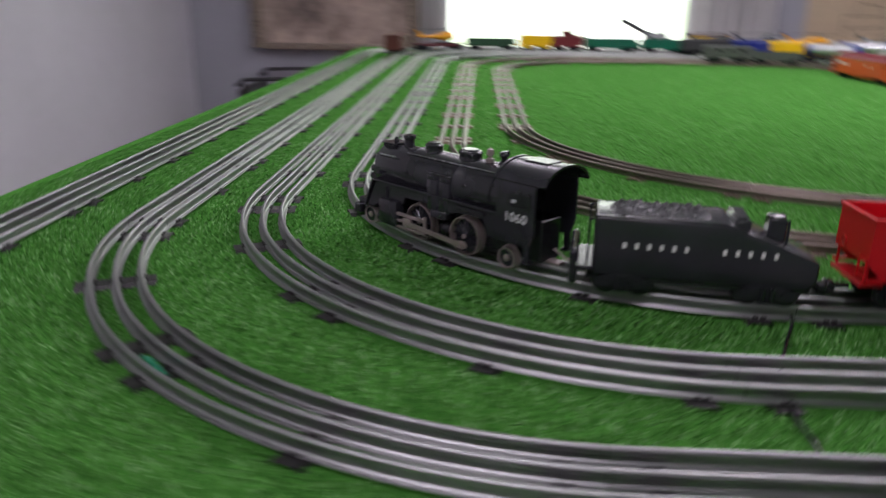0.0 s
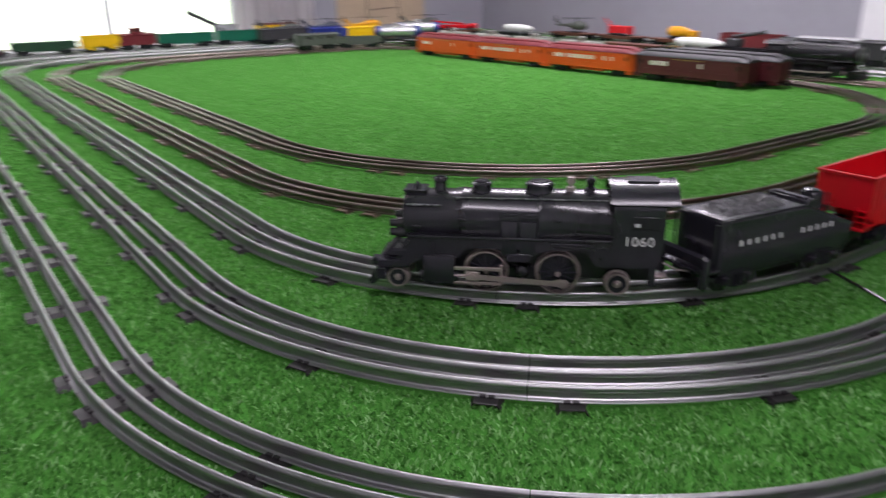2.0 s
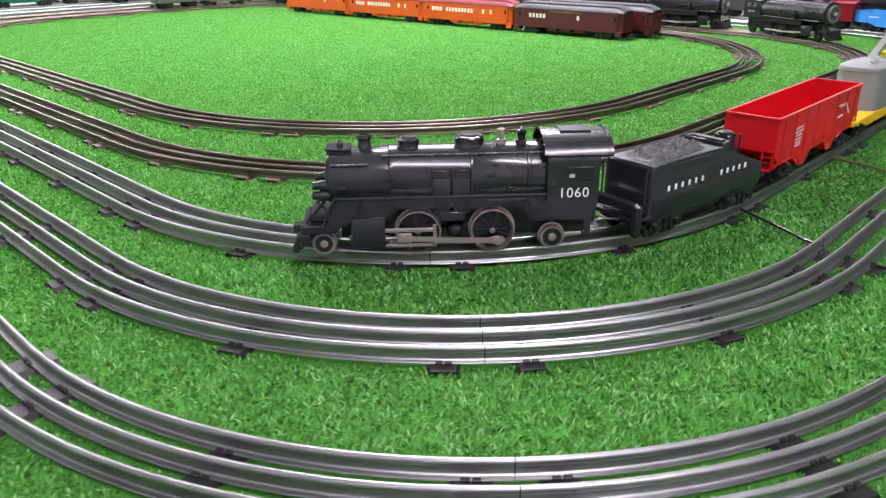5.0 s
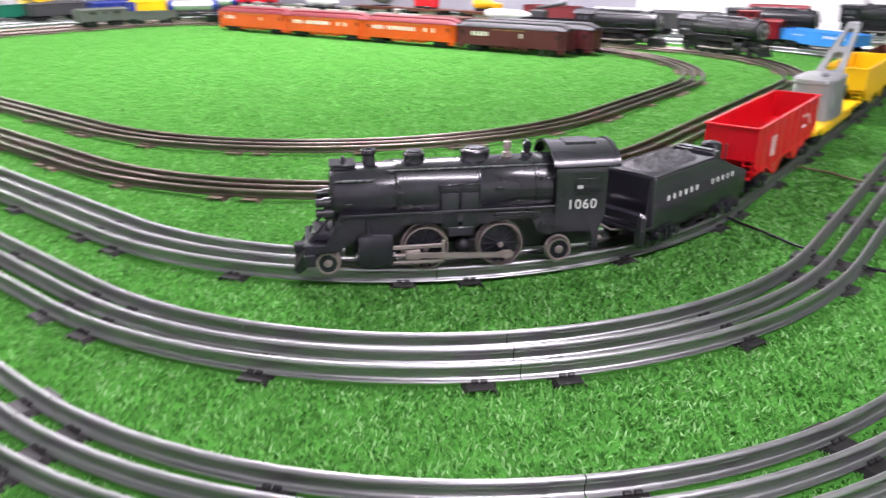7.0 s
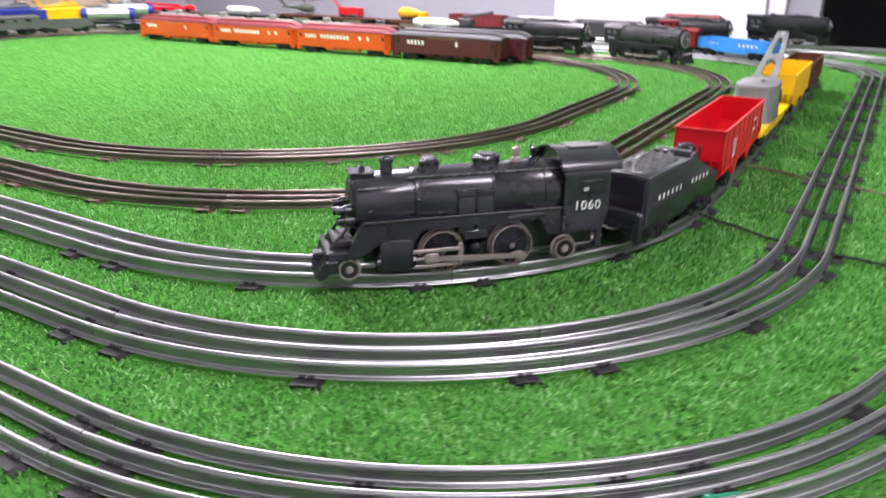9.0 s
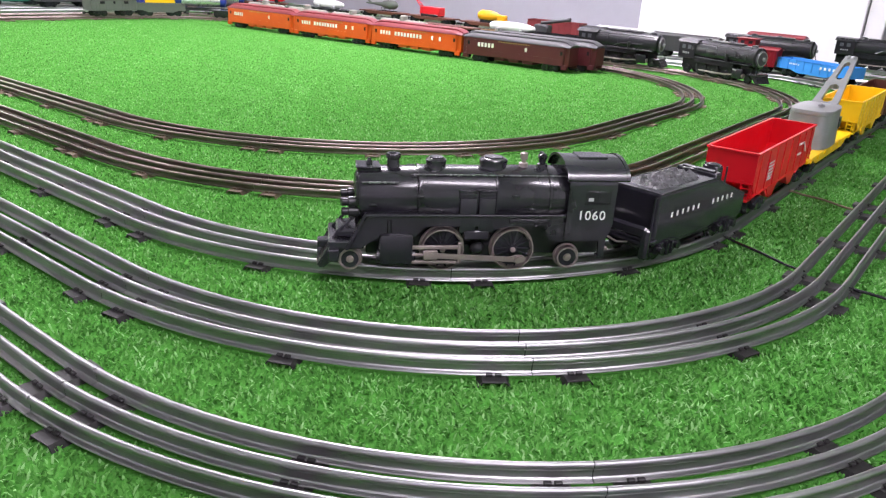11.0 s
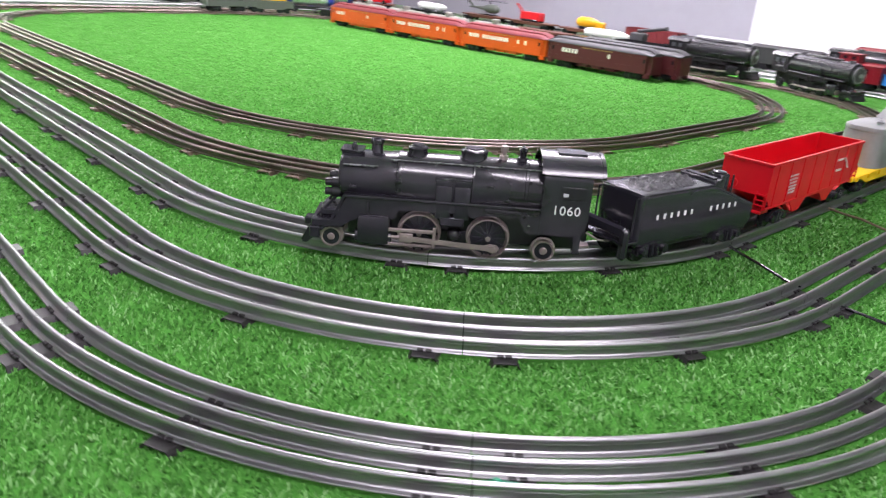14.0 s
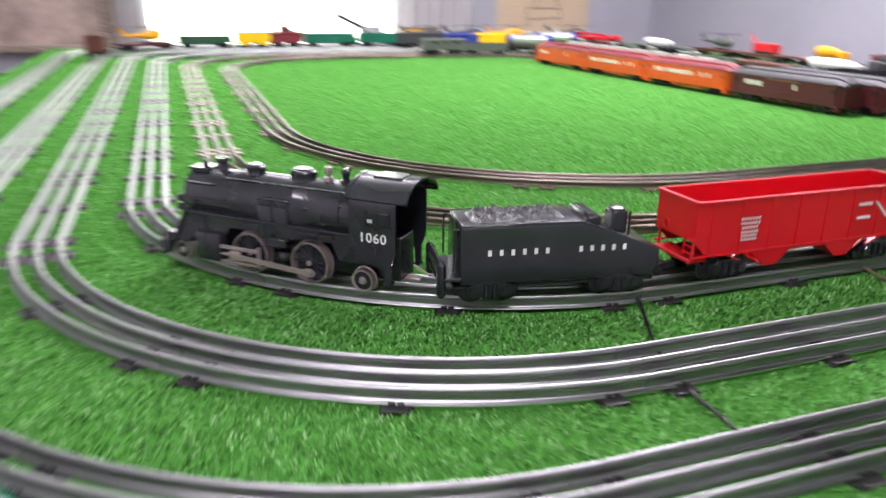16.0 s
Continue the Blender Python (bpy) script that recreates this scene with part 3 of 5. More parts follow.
    for side in (-1, 1):
        # cylinder
        bm = box(bmesh.new(), 0.0525, 0.0775, min(side * 0.014, side * 0.0285), max(side * 0.014, side * 0.0285), 0.0065, 0.0300, 0.003, 2)
        tube(bm, (0.0510, side * 0.0225, 0.0125), (0.0790, side * 0.0225, 0.0125), 0.0052, n=18)
        part("cylinder", bm, M_BLACK, e)
        # guides, crosshead and main rod
        y = side * 0.0262
        bm = box(bmesh.new(), 0.0170, 0.0535, y - 0.0010, y + 0.0010, 0.0185, 0.0212, 0.0003)
        box(bm, 0.0200, 0.0535, y - 0.0010, y + 0.0010, 0.0072, 0.0095, 0.0003)
        box(bm, 0.0170, 0.0195, y - 0.0012, y + 0.0012, 0.0068, 0.0235, 0.0003)
        part("slide_bar", bm, M_STEEL, e, "bare metal slide bars beside the cylinder", smooth=False)
        bm = box(bmesh.new(), 0.0345, 0.0450, y - 0.0004, y + 0.0020, 0.0105, 0.0178, 0.0006)
        tube(bm, (0.0400, y, 0.0140), (0.0400, y + side * 0.0030, 0.0140), 0.0024, n=12)
        rod(bm, [(0.0540, y, 0.0140), (0.0400, y, 0.0140)], 0.0013, 8)
        part("crosshead", bm, M_STEEL, e, "bare metal crosshead")
        bm = prism(bmesh.new(), [(0.044, 0.0160), (0.044, 0.0122), (-0.0225, 0.0088), (-0.0268, 0.0074), (-0.0311, 0.0086), (-0.0321, 0.0112), (-0.0298, 0.0137), (-0.0250, 0.0140), (-0.0198, 0.0126)], *sorted((y + side * 0.0006, y + side * 0.0022)))
        tube(bm, (-0.0262, y, 0.0110), (-0.0262, y + side * 0.0040, 0.0110), 0.0026, n=14)
        part("main_rod", bm, M_STEEL, e, "stamped steel main rod")
        for x in (0.0300, -0.0235):
            spoked_wheel(e, x, side, 0.0160)
        small_wheel(e, 0.098, side, 0.0082)
        small_wheel(e, -0.0675, side, 0.0088, "trailing_wheel")
    # cab
    r = 0.0262
    arch = [(-r, 0.0375), (-r, 0.0675)] + [(-r * math.cos(radians(a)), 0.0675 + 0.0160 * math.sin(radians(a))) for a in range(12, 180, 12)] + [(r, 0.0675), (r, 0.0375)]
    inner = [(u * 0.93, 0.0375 + (v - 0.0375) * 0.965) for u, v in arch]
    bm = bmesh.new()
    for x0, x1 in ((-0.0610, -0.0975),):
        a0, a1 = ([bm.verts.new((x, u, v)) for u, v in arch] for x in (x0, x1))
        b0, b1 = ([bm.verts.new((x, u, v)) for u, v in inner] for x in (x0, x1))
        n = len(arch)
        for k in range(n - 1):
            bm.faces.new((a0[k], a0[k + 1], a1[k + 1], a1[k]))
            bm.faces.new((b0[k], b1[k], b1[k + 1], b0[k + 1]))
            bm.faces.new((a1[k], a1[k + 1], b1[k + 1], b1[k]))
            bm.faces.new((a0[k], b0[k], b0[k + 1], a0[k + 1]))
    cab = part("cab", bm, M_BLACK, e)
    bm = bmesh.new()
    n = len(arch)
    vs = [bm.verts.new((-0.0623, u, v)) for u, v in arch] + [bm.verts.new((-0.0641, u, v)) for u, v in arch]
    bm.faces.new(vs[:n])
    bm.faces.new(vs[n:][::-1])
    part("cab_front", bm, M_BLACK, cab)
    ro = [(u * 1.035, v + 0.0010) for u, v in arch[2:-2]]
    ri = [(u * 1.0, v - 0.0002) for u, v in arch[2:-2]]
    bm = bmesh.new()
    prism(bm, ro + ri[::-1], -0.0588, -0.1063, axis="x")
    part("cab_roof", bm, M_BLACK, cab)
    part("roof_hatch", box(bmesh.new(), -0.0940, -0.0715, -0.0085, 0.0085, 0.0825, 0.0850, 0.0005), M_BLACK, cab)
    for x0, x1 in ((-0.0585, -0.0610), (-0.1040, -0.1066)):
        rim = [(u * 1.055, v + 0.0016) for u, v in arch[2:-2]]
        part("roof_rim", prism(bmesh.new(), rim + ri[::-1], x0, x1, axis="x"), M_BLACK, cab)
    for side in (-1, 1):
        bm = box(bmesh.new(), -0.0936, -0.0742, min(side * 0.0258, side * 0.0266), max(side * 0.0258, side * 0.0266), 0.0540, 0.0635, 0.0004)
        win = part("cab_window", bm, M_BLACK2, cab, "dark recessed cab window")
        # light seen through the cab, laid on the window as a pale patch
        part("window_light", box(bmesh.new(), -0.0800, -0.0762, min(side * 0.0264, side * 0.0268), max(side * 0.0264, side * 0.0268), 0.0560, 0.0585), M_LGREY, win, "pale patch painted as light through the cab window", smooth=False)
        bm = bmesh.new()
        for x0, x1 in ((-0.0742, -0.0751), (-0.0834, -0.0843), (-0.0927, -0.0936)):
            box(bm, x0, x1, min(side * 0.0262, side * 0.0271), max(side * 0.0262, side * 0.0271), 0.0530, 0.0645)
        box(bm, -0.0733, -0.0944, min(side * 0.0262, side * 0.0273), max(side * 0.0262, side * 0.0273), 0.0528, 0.0536)
        part("window_frame", bm, M_BLACK, win)
        bm = prism(bmesh.new(), [(-0.0610, 0.0380), (-0.0975, 0.0380), (-0.0965, 0.0330), (-0.0938, 0.0260), (-0.0936, 0.0260), (-0.0936, 0.0120), (-0.0892, 0.0120), (-0.0883, 0.0245), (-0.0610, 0.0245)], *sorted((side * 0.0235, side * 0.0260)))
        box(bm, -0.0940, -0.0883, side * 0.0235 - 0.003, side * 0.0235 + 0.003, 0.0110, 0.0130)
        part("cab_step", bm, M_BLACK, cab, smooth=False)
    words(e, "cab_number", "1060", NEAR(-0.0800, 0.0264, 0.0445), 0.0100, M_WHITE, "white painted cab number", space=1.12)
    words(e, "cab_number", "1060", OTHER(-0.0800, -0.0264, 0.0445), 0.0100, M_WHITE, space=1.12)
    bm = box(bmesh.new(), -0.106, -0.092, -0.004, 0.004, 0.0080, 0.0105, 0.0005)
    rod(bm, [(-0.102, 0.006, 0.022), (-0.112, 0.004, 0.016), (-0.122, 0.002, 0.015)], 0.0008)
    part("drawbar", bm, M_STEEL, e)
    return e


def slope_tender(m):
    e = empty("tender", "black plastic slope-backed coal tender with white lettering, coupled behind a locomotive", "tender", m)
    bm = prism(bmesh.new(), [(0.0700, 0.0125), (0.0700, 0.0570), (-0.0190, 0.0570), (-0.0790, 0.0340), (-0.0790, 0.0200), (-0.0740, 0.0125)], -0.0225, 0.0225)
    bmesh.ops.bevel(bm, geom=[ed for ed in bm.edges], offset=0.0030, segments=4, affect="EDGES", profile=0.5)
    body = part("body", bm, M_BLACK, e)
    bm = box(bmesh.new(), -0.018, 0.069, -0.0222, -0.0205, 0.0555, 0.0572, 0.0006)
    box(bm, -0.018, 0.069, 0.0205, 0.0222, 0.0555, 0.0572, 0.0006)
    box(bm, 0.0675, 0.0692, -0.0215, 0.0215, 0.0555, 0.0572, 0.0006)
    for side in (-1, 1):
        prism(bm, [(-0.0170, 0.0555), (-0.0170, 0.0572), (-0.0775, 0.0345), (-0.0775, 0.0328)], *sorted((side * 0.0205, side * 0.0222)))
    part("rim", bm, M_BLACK, body)
    # the coal, a lumpy mound
    bm = bmesh.new()
    nx, ny = 40, 22
    grid = [[None] * (ny + 1) for _ in range(nx + 1)]
    for i in range(nx + 1):
        for j in range(ny + 1):
            u, v = i / nx, j / ny
            x, y = 0.062 - u * 0.072, -0.0160 + v * 0.0320
            edge = min(1, min(u, 1 - u) * 7) * min(1, min(v, 1 - v) * 5)
            z = 0.0562 + edge * (0.0045 + 0.0042 * noise.noise(Vector((x, y, 0)) * 210) + 0.0028 * noise.noise(Vector((x, y, 3)) * 420))
            grid[i][j] = bm.verts.new((x, y, max(z, 0.0562)))
    for i in range(nx):
        for j in range(ny):
            bm.faces.new((grid[i][j], grid[i + 1][j], grid[i + 1][j + 1], grid[i][j + 1]))
    part("coal_load", bm, M_COAL, body, "moulded black lumps of coal", smooth=False)
    # tool boxes and water hatch on the slope
    bm = box(bmesh.new(), -0.0330, -0.0220, -0.0190, 0.0190, 0.0500, 0.0590, 0.0010)
    box(bm, -0.0300, -0.0240, -0.0150, 0.0150, 0.0590, 0.0602, 0.0004)
    part("tool_box", bm, M_BLACK, body)
    bm = box(bmesh.new(), -0.0580, -0.0460, -0.0075, 0.0075, 0.0400, 0.0590, 0.0012)
    lathe(bm, (-0.052, 0, 0.0585), (0, 0, 1), [(0, 0.0062), (0.0015, 0.0062), (0.002, 0.005), (0.003, 0.0003)], 14)
    for x, y in ((-0.0580, 0.0105), (-0.0580, -0.0105)):
        tube(bm, (x, y, 0.038), (x, y, 0.0590), 0.0009, n=6)
    part("water_hatch", bm, M_BLACK, body)
    # front platform with its steps
    bm = box(bmesh.new(), 0.0690, 0.0860, -0.0250, 0.0250, 0.0180, 0.0205, 0.0006)
    for side in (-1, 1):
        box(bm, 0.0800, 0.0860, side * 0.0220 - 0.004, side * 0.0220 + 0.004, 0.0060, 0.0320, 0.0020)
        rod(bm, [(0.0705, side * 0.0205, 0.0540), (0.0735, side * 0.0205, 0.0540), (0.0735, side * 0.0205, 0.0240)], 0.0008)
    box(bm, 0.0815, 0.0862, -0.0240, 0.0240, 0.0230, 0.0330, 0.0020)
    part("front_platform", bm, M_BLACK, e, smooth=False)
    # frame and trucks
    part("frame", box(bmesh.new(), -0.0760, 0.0740, -0.0200, 0.0200, 0.0095, 0.0130, 0.0005), M_BLACK2, e, smooth=False)
    bogie(e, 0.0480)
    bogie(e, -0.0480)
    coupler(e, -0.0740, -1)
    for f, y in ((NEAR, 0.0226), (OTHER, -0.0226)):
        flip = 1 if f is NEAR else -1
        bars(e, "lettering", f(0.0280, y, 0.0370), 0.050, 0.0042, 6, M_WHITE, "row of white painted lettering, drawn as bars", 0.15)
        bars(e, "lettering", f(-0.0340, y, 0.0370), 0.041, 0.0042, 5, M_WHITE, "", 0.15)
    return e


def hopper_car(m, colour, words_on, label, L=0.212, top=0.0570, W=0.0275):
    e = empty("hopper_car", label, "hopper car", m, group="goods cars of the long train")
    t = 0.0012
    bm = bmesh.new()
    # sides with hopper teeth below, ends sloping inward towards the bottom
    side_line = [(-L / 2, top), (L / 2, top), (L / 2, 0.0330), (L / 2 - 0.012, 0.0215), (L / 2 - 0.034, 0.0205), (0.054, 0.0205), (0.042, 0.0085), (0.030, 0.0085), (0.018, 0.0195), (-0.018, 0.0195), (-0.030, 0.0085), (-0.042, 0.0085), (-0.054, 0.0205), (-L / 2 + 0.034, 0.0205), (-L / 2 + 0.012, 0.0215), (-L / 2, 0.0330)]
    for s in (-1, 1):
        prism(bm, side_line, *sorted((s * W, s * (W - t))))
    body = part("side", bm, colour, e, smooth=False)
    bm = bmesh.new()
    for s in (-1, 1):
        x = s * L / 2
        prism(bm, [(x, top), (x - s * t, top), (x - s * t, 0.036), (x - s * 0.046, 0.0150), (x - s * 0.045, 0.0138), (x, 0.0335)], -W + t, W - t)
    prism(bm, [(-0.018, 0.0225), (0, 0.0360), (0.018, 0.0225)], -W + t, W - t)
    for s in (-1, 1):
        prism(bm, [(s * 0.016, 0.0215), (s * 0.030, 0.0090), (s * 0.044, 0.0090), (s * 0.062, 0.0200), (s * 0.062, 0.0215), (s * 0.044, 0.0105), (s * 0.030, 0.0105), (s * 0.016, 0.0228)], -W + t, W - t)
    part("end_slope", bm, colour, e, smooth=False)
    bm = bmesh.new()
    for s in (-1, 1):
        box(bm, -L / 2 - 0.0010, L / 2 + 0.0010, s * W - 0.0014, s * W + 0.0014, top - 0.0014, top + 0.0008, 0.0003)
        box(bm, s * L / 2 - 0.0014, s * L / 2 + 0.0014, -W, W, top - 0.0014, top + 0.0008, 0.0003)
        box(bm, -L / 2, L / 2, s * W - 0.0010, s * W + 0.0010, 0.0212, 0.0228)
    part("top_lip", bm, colour, e, smooth=False)
    for s in (-1, 1):
        for k in range(8):
            x = -L / 2 + 0.014 + k * (L - 0.028) / 7
            part("rib", box(bmesh.new(), x - 0.0011, x + 0.0011, min(s * W, s * (W + 0.0008)), max(s * W, s * (W + 0.0008)), 0.0230, top - 0.0014), colour, e, smooth=False)
    for s in (-1, 1):
        bm = bmesh.new()
        x = s * (L / 2 + 0.0012)
        for y in (0.014, 0.024):
            box(bm, x - 0.0006, x + 0.0006, y - 0.0006, y + 0.0006, 0.0220, 0.0375)
        for z in (0.025, 0.030, 0.035):
            box(bm, x - 0.0006, x + 0.0010, 0.013, 0.025, z - 0.0005, z + 0.0005)
        for y in (-0.021, 0.021):
            rod(bm, [(s * (L / 2 - 0.002), y, 0.0350), (s * (L / 2 - 0.002), y, 0.0190)], 0.0010, 6)
        box(bm, s * (L / 2) - 0.014, s * (L / 2) + 0.002, -W + 0.002, W - 0.002, 0.0165, 0.0195, 0.0005)
        ring(bm, (x, -0.010, 0.040), (s, 0, 0), 0.0034, 0.0044, 0.0010, 18)
        part("ladder", bm, colour, e, smooth=False)
    part("underframe", box(bmesh.new(), -L / 2, L / 2, -0.006, 0.006, 0.0150, 0.0180), colour, e, smooth=False)
    bogie(e, L / 2 - 0.034)
    bogie(e, -L / 2 + 0.034)
    coupler(e, L / 2 - 0.002, 1)
    coupler(e, -L / 2 + 0.002, -1)
    if words_on:
        for f, y in ((NEAR, W + 0.0002), (OTHER, -W - 0.0002)):
            sgn = 1 if f is NEAR else -1
            # a plain emblem shape and small data bars
            bm = bmesh.new()
            for z in (-0.0040, 0.0040):
                box(bm, -0.0120, -0.0030, z - 0.0007, z + 0.0007, 0, 0.0013)
            prism(bm, [(-0.0008, 0.0046), (0.0010, 0.0046), (0.0100, -0.0046), (0.0082, -0.0046)], 0.0, 0.0013, axis="z")
            ob = part("emblem", bm, M_WHITE, e, "white angular emblem", smooth=False)
            ob.matrix_basis = f(-sgn * 0.064, y, 0.0450) @ Matrix.Diagonal((1.5, 1.4, 1, 1))
            for i, (w, z) in enumerate(((0.019, 0.0490), (0.019, 0.0455), (0.015, 0.0420), (0.017, 0.0385), (0.015, 0.0355), (0.015, 0.0325))):
                bars(e, "data_lettering", f(sgn * 0.062, y + (0.0013 if sgn > 0 else -0.0013), z), w, 0.0019, 7, M_WHITE)
    return e


def flat_car(m, colour, L, label, name="flat_car", deck=0.0240, group="goods cars of the long train"):
    e = empty(name, label, "flat car", m, group=group)
    bm = box(bmesh.new(), -L / 2, L / 2, -0.0270, 0.0270, deck - 0.0045, deck, 0.0006)
    for s in (-1, 1):
        prism(bm, [(-L / 2 + 0.03, deck - 0.004), (L / 2 - 0.03, deck - 0.004), (L / 2 - 0.05, deck - 0.011), (-L / 2 + 0.05, deck - 0.011)], *sorted((s * 0.0245, s * 0.0265)))
        for k in range(7):
            x = -L / 2 + 0.015 + k * (L - 0.03) / 6
            box(bm, x - 0.0022, x + 0.0022, s * 0.0270 - 0.0012, s * 0.0270 + 0.0012, deck - 0.0052, deck - 0.0006)
    part("deck", bm, colour, e, smooth=False)
    bogie(e, L / 2 - 0.036)
    bogie(e, -L / 2 + 0.036)
    coupler(e, L / 2 - 0.002, 1)
    coupler(e, -L / 2 + 0.002, -1)
    return e


def crane_parts(e, cab_colour, boom_colour, deck, reach=-1, thick=0.0030):
    """A rounded operator's house with a slotted boom; reach: the way that the boom points."""
    g = reach
    # an oval plan, flatter towards the boom
    outline = []
    for k in range(40):
        a = 2 * math.pi * k / 40
        c, n = math.cos(a), math.sin(a)
        outline.append((math.copysign(abs(c) ** (0.75 if c < 0 else 0.4), c) * 0.050, math.copysign(abs(n) ** 0.6, n) * 0.0262))
    bm = bmesh.new()
    rings = []
    for h, grow in ((0.0, 1.03), (0.0020, 1.02), (0.0410, 0.955), (0.0415, 0.97), (0.0445, 0.97), (0.0462, 0.955), (0.0468, 0.91)):
        rings.append([bm.verts.new((g * -x * grow, y * grow, deck + h)) for x, y in outline])
    for p, q in zip(rings, rings[1:]):
        for k in range(40):
            bm.faces.new((p[k], p[(k + 1) % 40], q[(k + 1) % 40], q[k]))
    bm.faces.new(rings[0][::-1])
    bm.faces.new(rings[-1])
    cab = part("operator_cab", bm, cab_colour, e)
    for s in (-1, 1):
        part("cab_window", box(bmesh.new(), g * 0.018, g * 0.030, s * 0.0248 - 0.0010, s * 0.0248 + 0.0010, deck + 0.020, deck + 0.034), M_BLACK2, cab, smooth=False)
    bm = lathe(bmesh.new(), (g * -0.010, 0.006, deck + 0.0480), (0, 0, 1), [(0, 0.0042), (0.002, 0.0042), (0.003, 0.002), (0.004, 0.0003)], 12)
    part("roof_vent", bm, cab_colour, cab)
    # a broad flat boom with two slots
    a, b = Vector((g * 0.030, 0, deck + 0.0400)), Vector((g * 0.145, 0, deck + 0.0960))
    d = (b - a).normalized()
    nrm = Vector((-d.z, 0, d.x)) * g
    L = (b - a).length

    def half(u):
        return 0.0165 + (0.0080 - 0.0165) * u

    def plank(rows):
        """A plank through stations of (u, y0, y1)."""
        lo, hi = [], []
        for u, y0, y1 in rows:
            p = a + d * (u * L)
            for q, side_list in ((-thick, lo), (thick, hi)):
                o = p + nrm * q
                side_list.append((bm.verts.new((o.x, y0, o.z)), bm.verts.new((o.x, y1, o.z))))
        for k in range(len(rows) - 1):
            for f in (lo, hi):
                bm.faces.new((f[k][0], f[k][1], f[k + 1][1], f[k + 1][0]))
            for j in (0, 1):
                bm.faces.new((lo[k][j], lo[k + 1][j], hi[k + 1][j], hi[k][j]))
        for k in (0, -1):
            bm.faces.new((lo[k][0], lo[k][1], hi[k][1], hi[k][0]))

    bm = bmesh.new()
    for u0, u1 in ((-0.06, 0.10), (0.44, 0.54), (0.90, 1.03)):
        plank([(u0, -half(u0), half(u0)), (u1, -half(u1), half(u1))])
    for u0, u1 in ((0.10, 0.44), (0.54, 0.90)):
        for s in (-1, 1):
            plank([(u, *sorted((s * half(u), s * half(u) * c))) for u, c in ((u0, 0.15), (u0 + 0.04, 0.45), (u1 - 0.04, 0.45), (u1, 0.15))])
    boom = part("boom", bm, boom_colour, e, smooth=False)
    part("pulley", lathe(bmesh.new(), (b.x, -0.004, b.z), (0, 1, 0), [(0, 0.0055), (0.001, 0.0055), (0.0035, 0.004), (0.007, 0.0055), (0.008, 0.0055), (0.0082, 0.0003)], 18), boom_colour, boom)


def passenger_car(m, colour, roof, label, panes=((0.052, 5, 0.0085),), L=0.300):
    """A heavyweight coach with clerestory roof and vestibules, standing on six-wheel trucks."""
    e = empty("passenger_car", label, "passenger car", m, group="passenger cars standing in a row")
    W = 0.0285
    bm = box(bmesh.new(), -L / 2 + 0.012, L / 2 - 0.012, -W, W, 0.0160, 0.0590, 0.0010)
    box(bm, -L / 2, L / 2, -W + 0.004, W - 0.004, 0.0160, 0.0580, 0.0010)
    box(bm, -L / 2 + 0.012, L / 2 - 0.012, -W - 0.0006, W + 0.0006, 0.0300, 0.0310)
    box(bm, -L / 2 + 0.012, L / 2 - 0.012, -W - 0.0006, W + 0.0006, 0.0515, 0.0525)
    for s in (-1, 1):
        for e2 in (-1, 1):
            x = s * (L / 2 - 0.010)
            box(bm, x - 0.0075, x + 0.0075, e2 * (W - 0.003) - 0.003, e2 * (W - 0.003) + 0.003, 0.0080, 0.0190, 0.0006)
    for x in (-0.040, 0.0, 0.040):
        box(bm, x - 0.014, x + 0.014, -W + 0.003, W - 0.003, 0.0095, 0.0165, 0.0008)
    body = part("body", bm, colour, e, smooth=False)
    prof = [(-W - 0.001, 0.0585), (-W - 0.0006, 0.0610), (-W * 0.78, 0.0670), (-W * 0.56, 0.0690), (-W * 0.54, 0.0725), (-W * 0.30, 0.0745), (W * 0.30, 0.0745), (W * 0.54, 0.0725), (W * 0.56, 0.0690), (W * 0.78, 0.0670), (W + 0.0006, 0.0610), (W + 0.001, 0.0585)]
    bm = bmesh.new()
    rows = []
    for x, k in ((-L / 2 - 0.001, 0.0), (-L / 2 + 0.014, 0.75), (-L / 2 + 0.026, 1.0), (L / 2 - 0.026, 1.0), (L / 2 - 0.014, 0.75), (L / 2 + 0.001, 0.0)):
        rows.append([bm.verts.new((x, y, 0.0585 + (z - 0.0585) * (0.35 + 0.65 * k))) for y, z in prof])
    for p, s in zip(rows, rows[1:]):
        for k in range(len(prof) - 1):
            bm.faces.new((p[k], p[k + 1], s[k + 1], s[k]))
        bm.faces.new((p[-1], p[0], s[0], s[-1]))
    bm.faces.new(rows[0][::-1])
    bm.faces.new(rows[-1])
    part("roof", bm, roof, e)
    for s in (-1, 1):
        for x0, count, pitch in panes:
            for k in range(count):
                x = x0 - k * pitch
                bm = box(bmesh.new(), x - pitch * 0.31, x + pitch * 0.31, min(s * W, s * (W + 0.0012)), max(s * W, s * (W + 0.0012)), 0.0385, 0.0485, 0.0003)
                part("window", bm, M_PANE, body, "pale translucent window pane" if k == 0 else "", smooth=False)
        for dx in (-1, 1):
            x = dx * (L / 2 - 0.0195)
            bm = box(bmesh.new(), x - 0.0050, x + 0.0050, min(s * W, s * (W + 0.0006)), max(s * W, s * (W + 0.0006)), 0.0190, 0.0545, 0.0002)
            door = part("door", bm, colour, body, smooth=False)
            part("door_window", box(bmesh.new(), x - 0.0028, x + 0.0028, min(s * W, s * (W + 0.0012)), max(s * W, s * (W + 0.0012)), 0.0410, 0.0500), M_BLACK2, door, smooth=False)
        bars(body, "lettering", (NEAR if s > 0 else OTHER)(0.0, s * (W + 0.0002), 0.0548), 0.090, 0.0020, 13, M_GOLD)
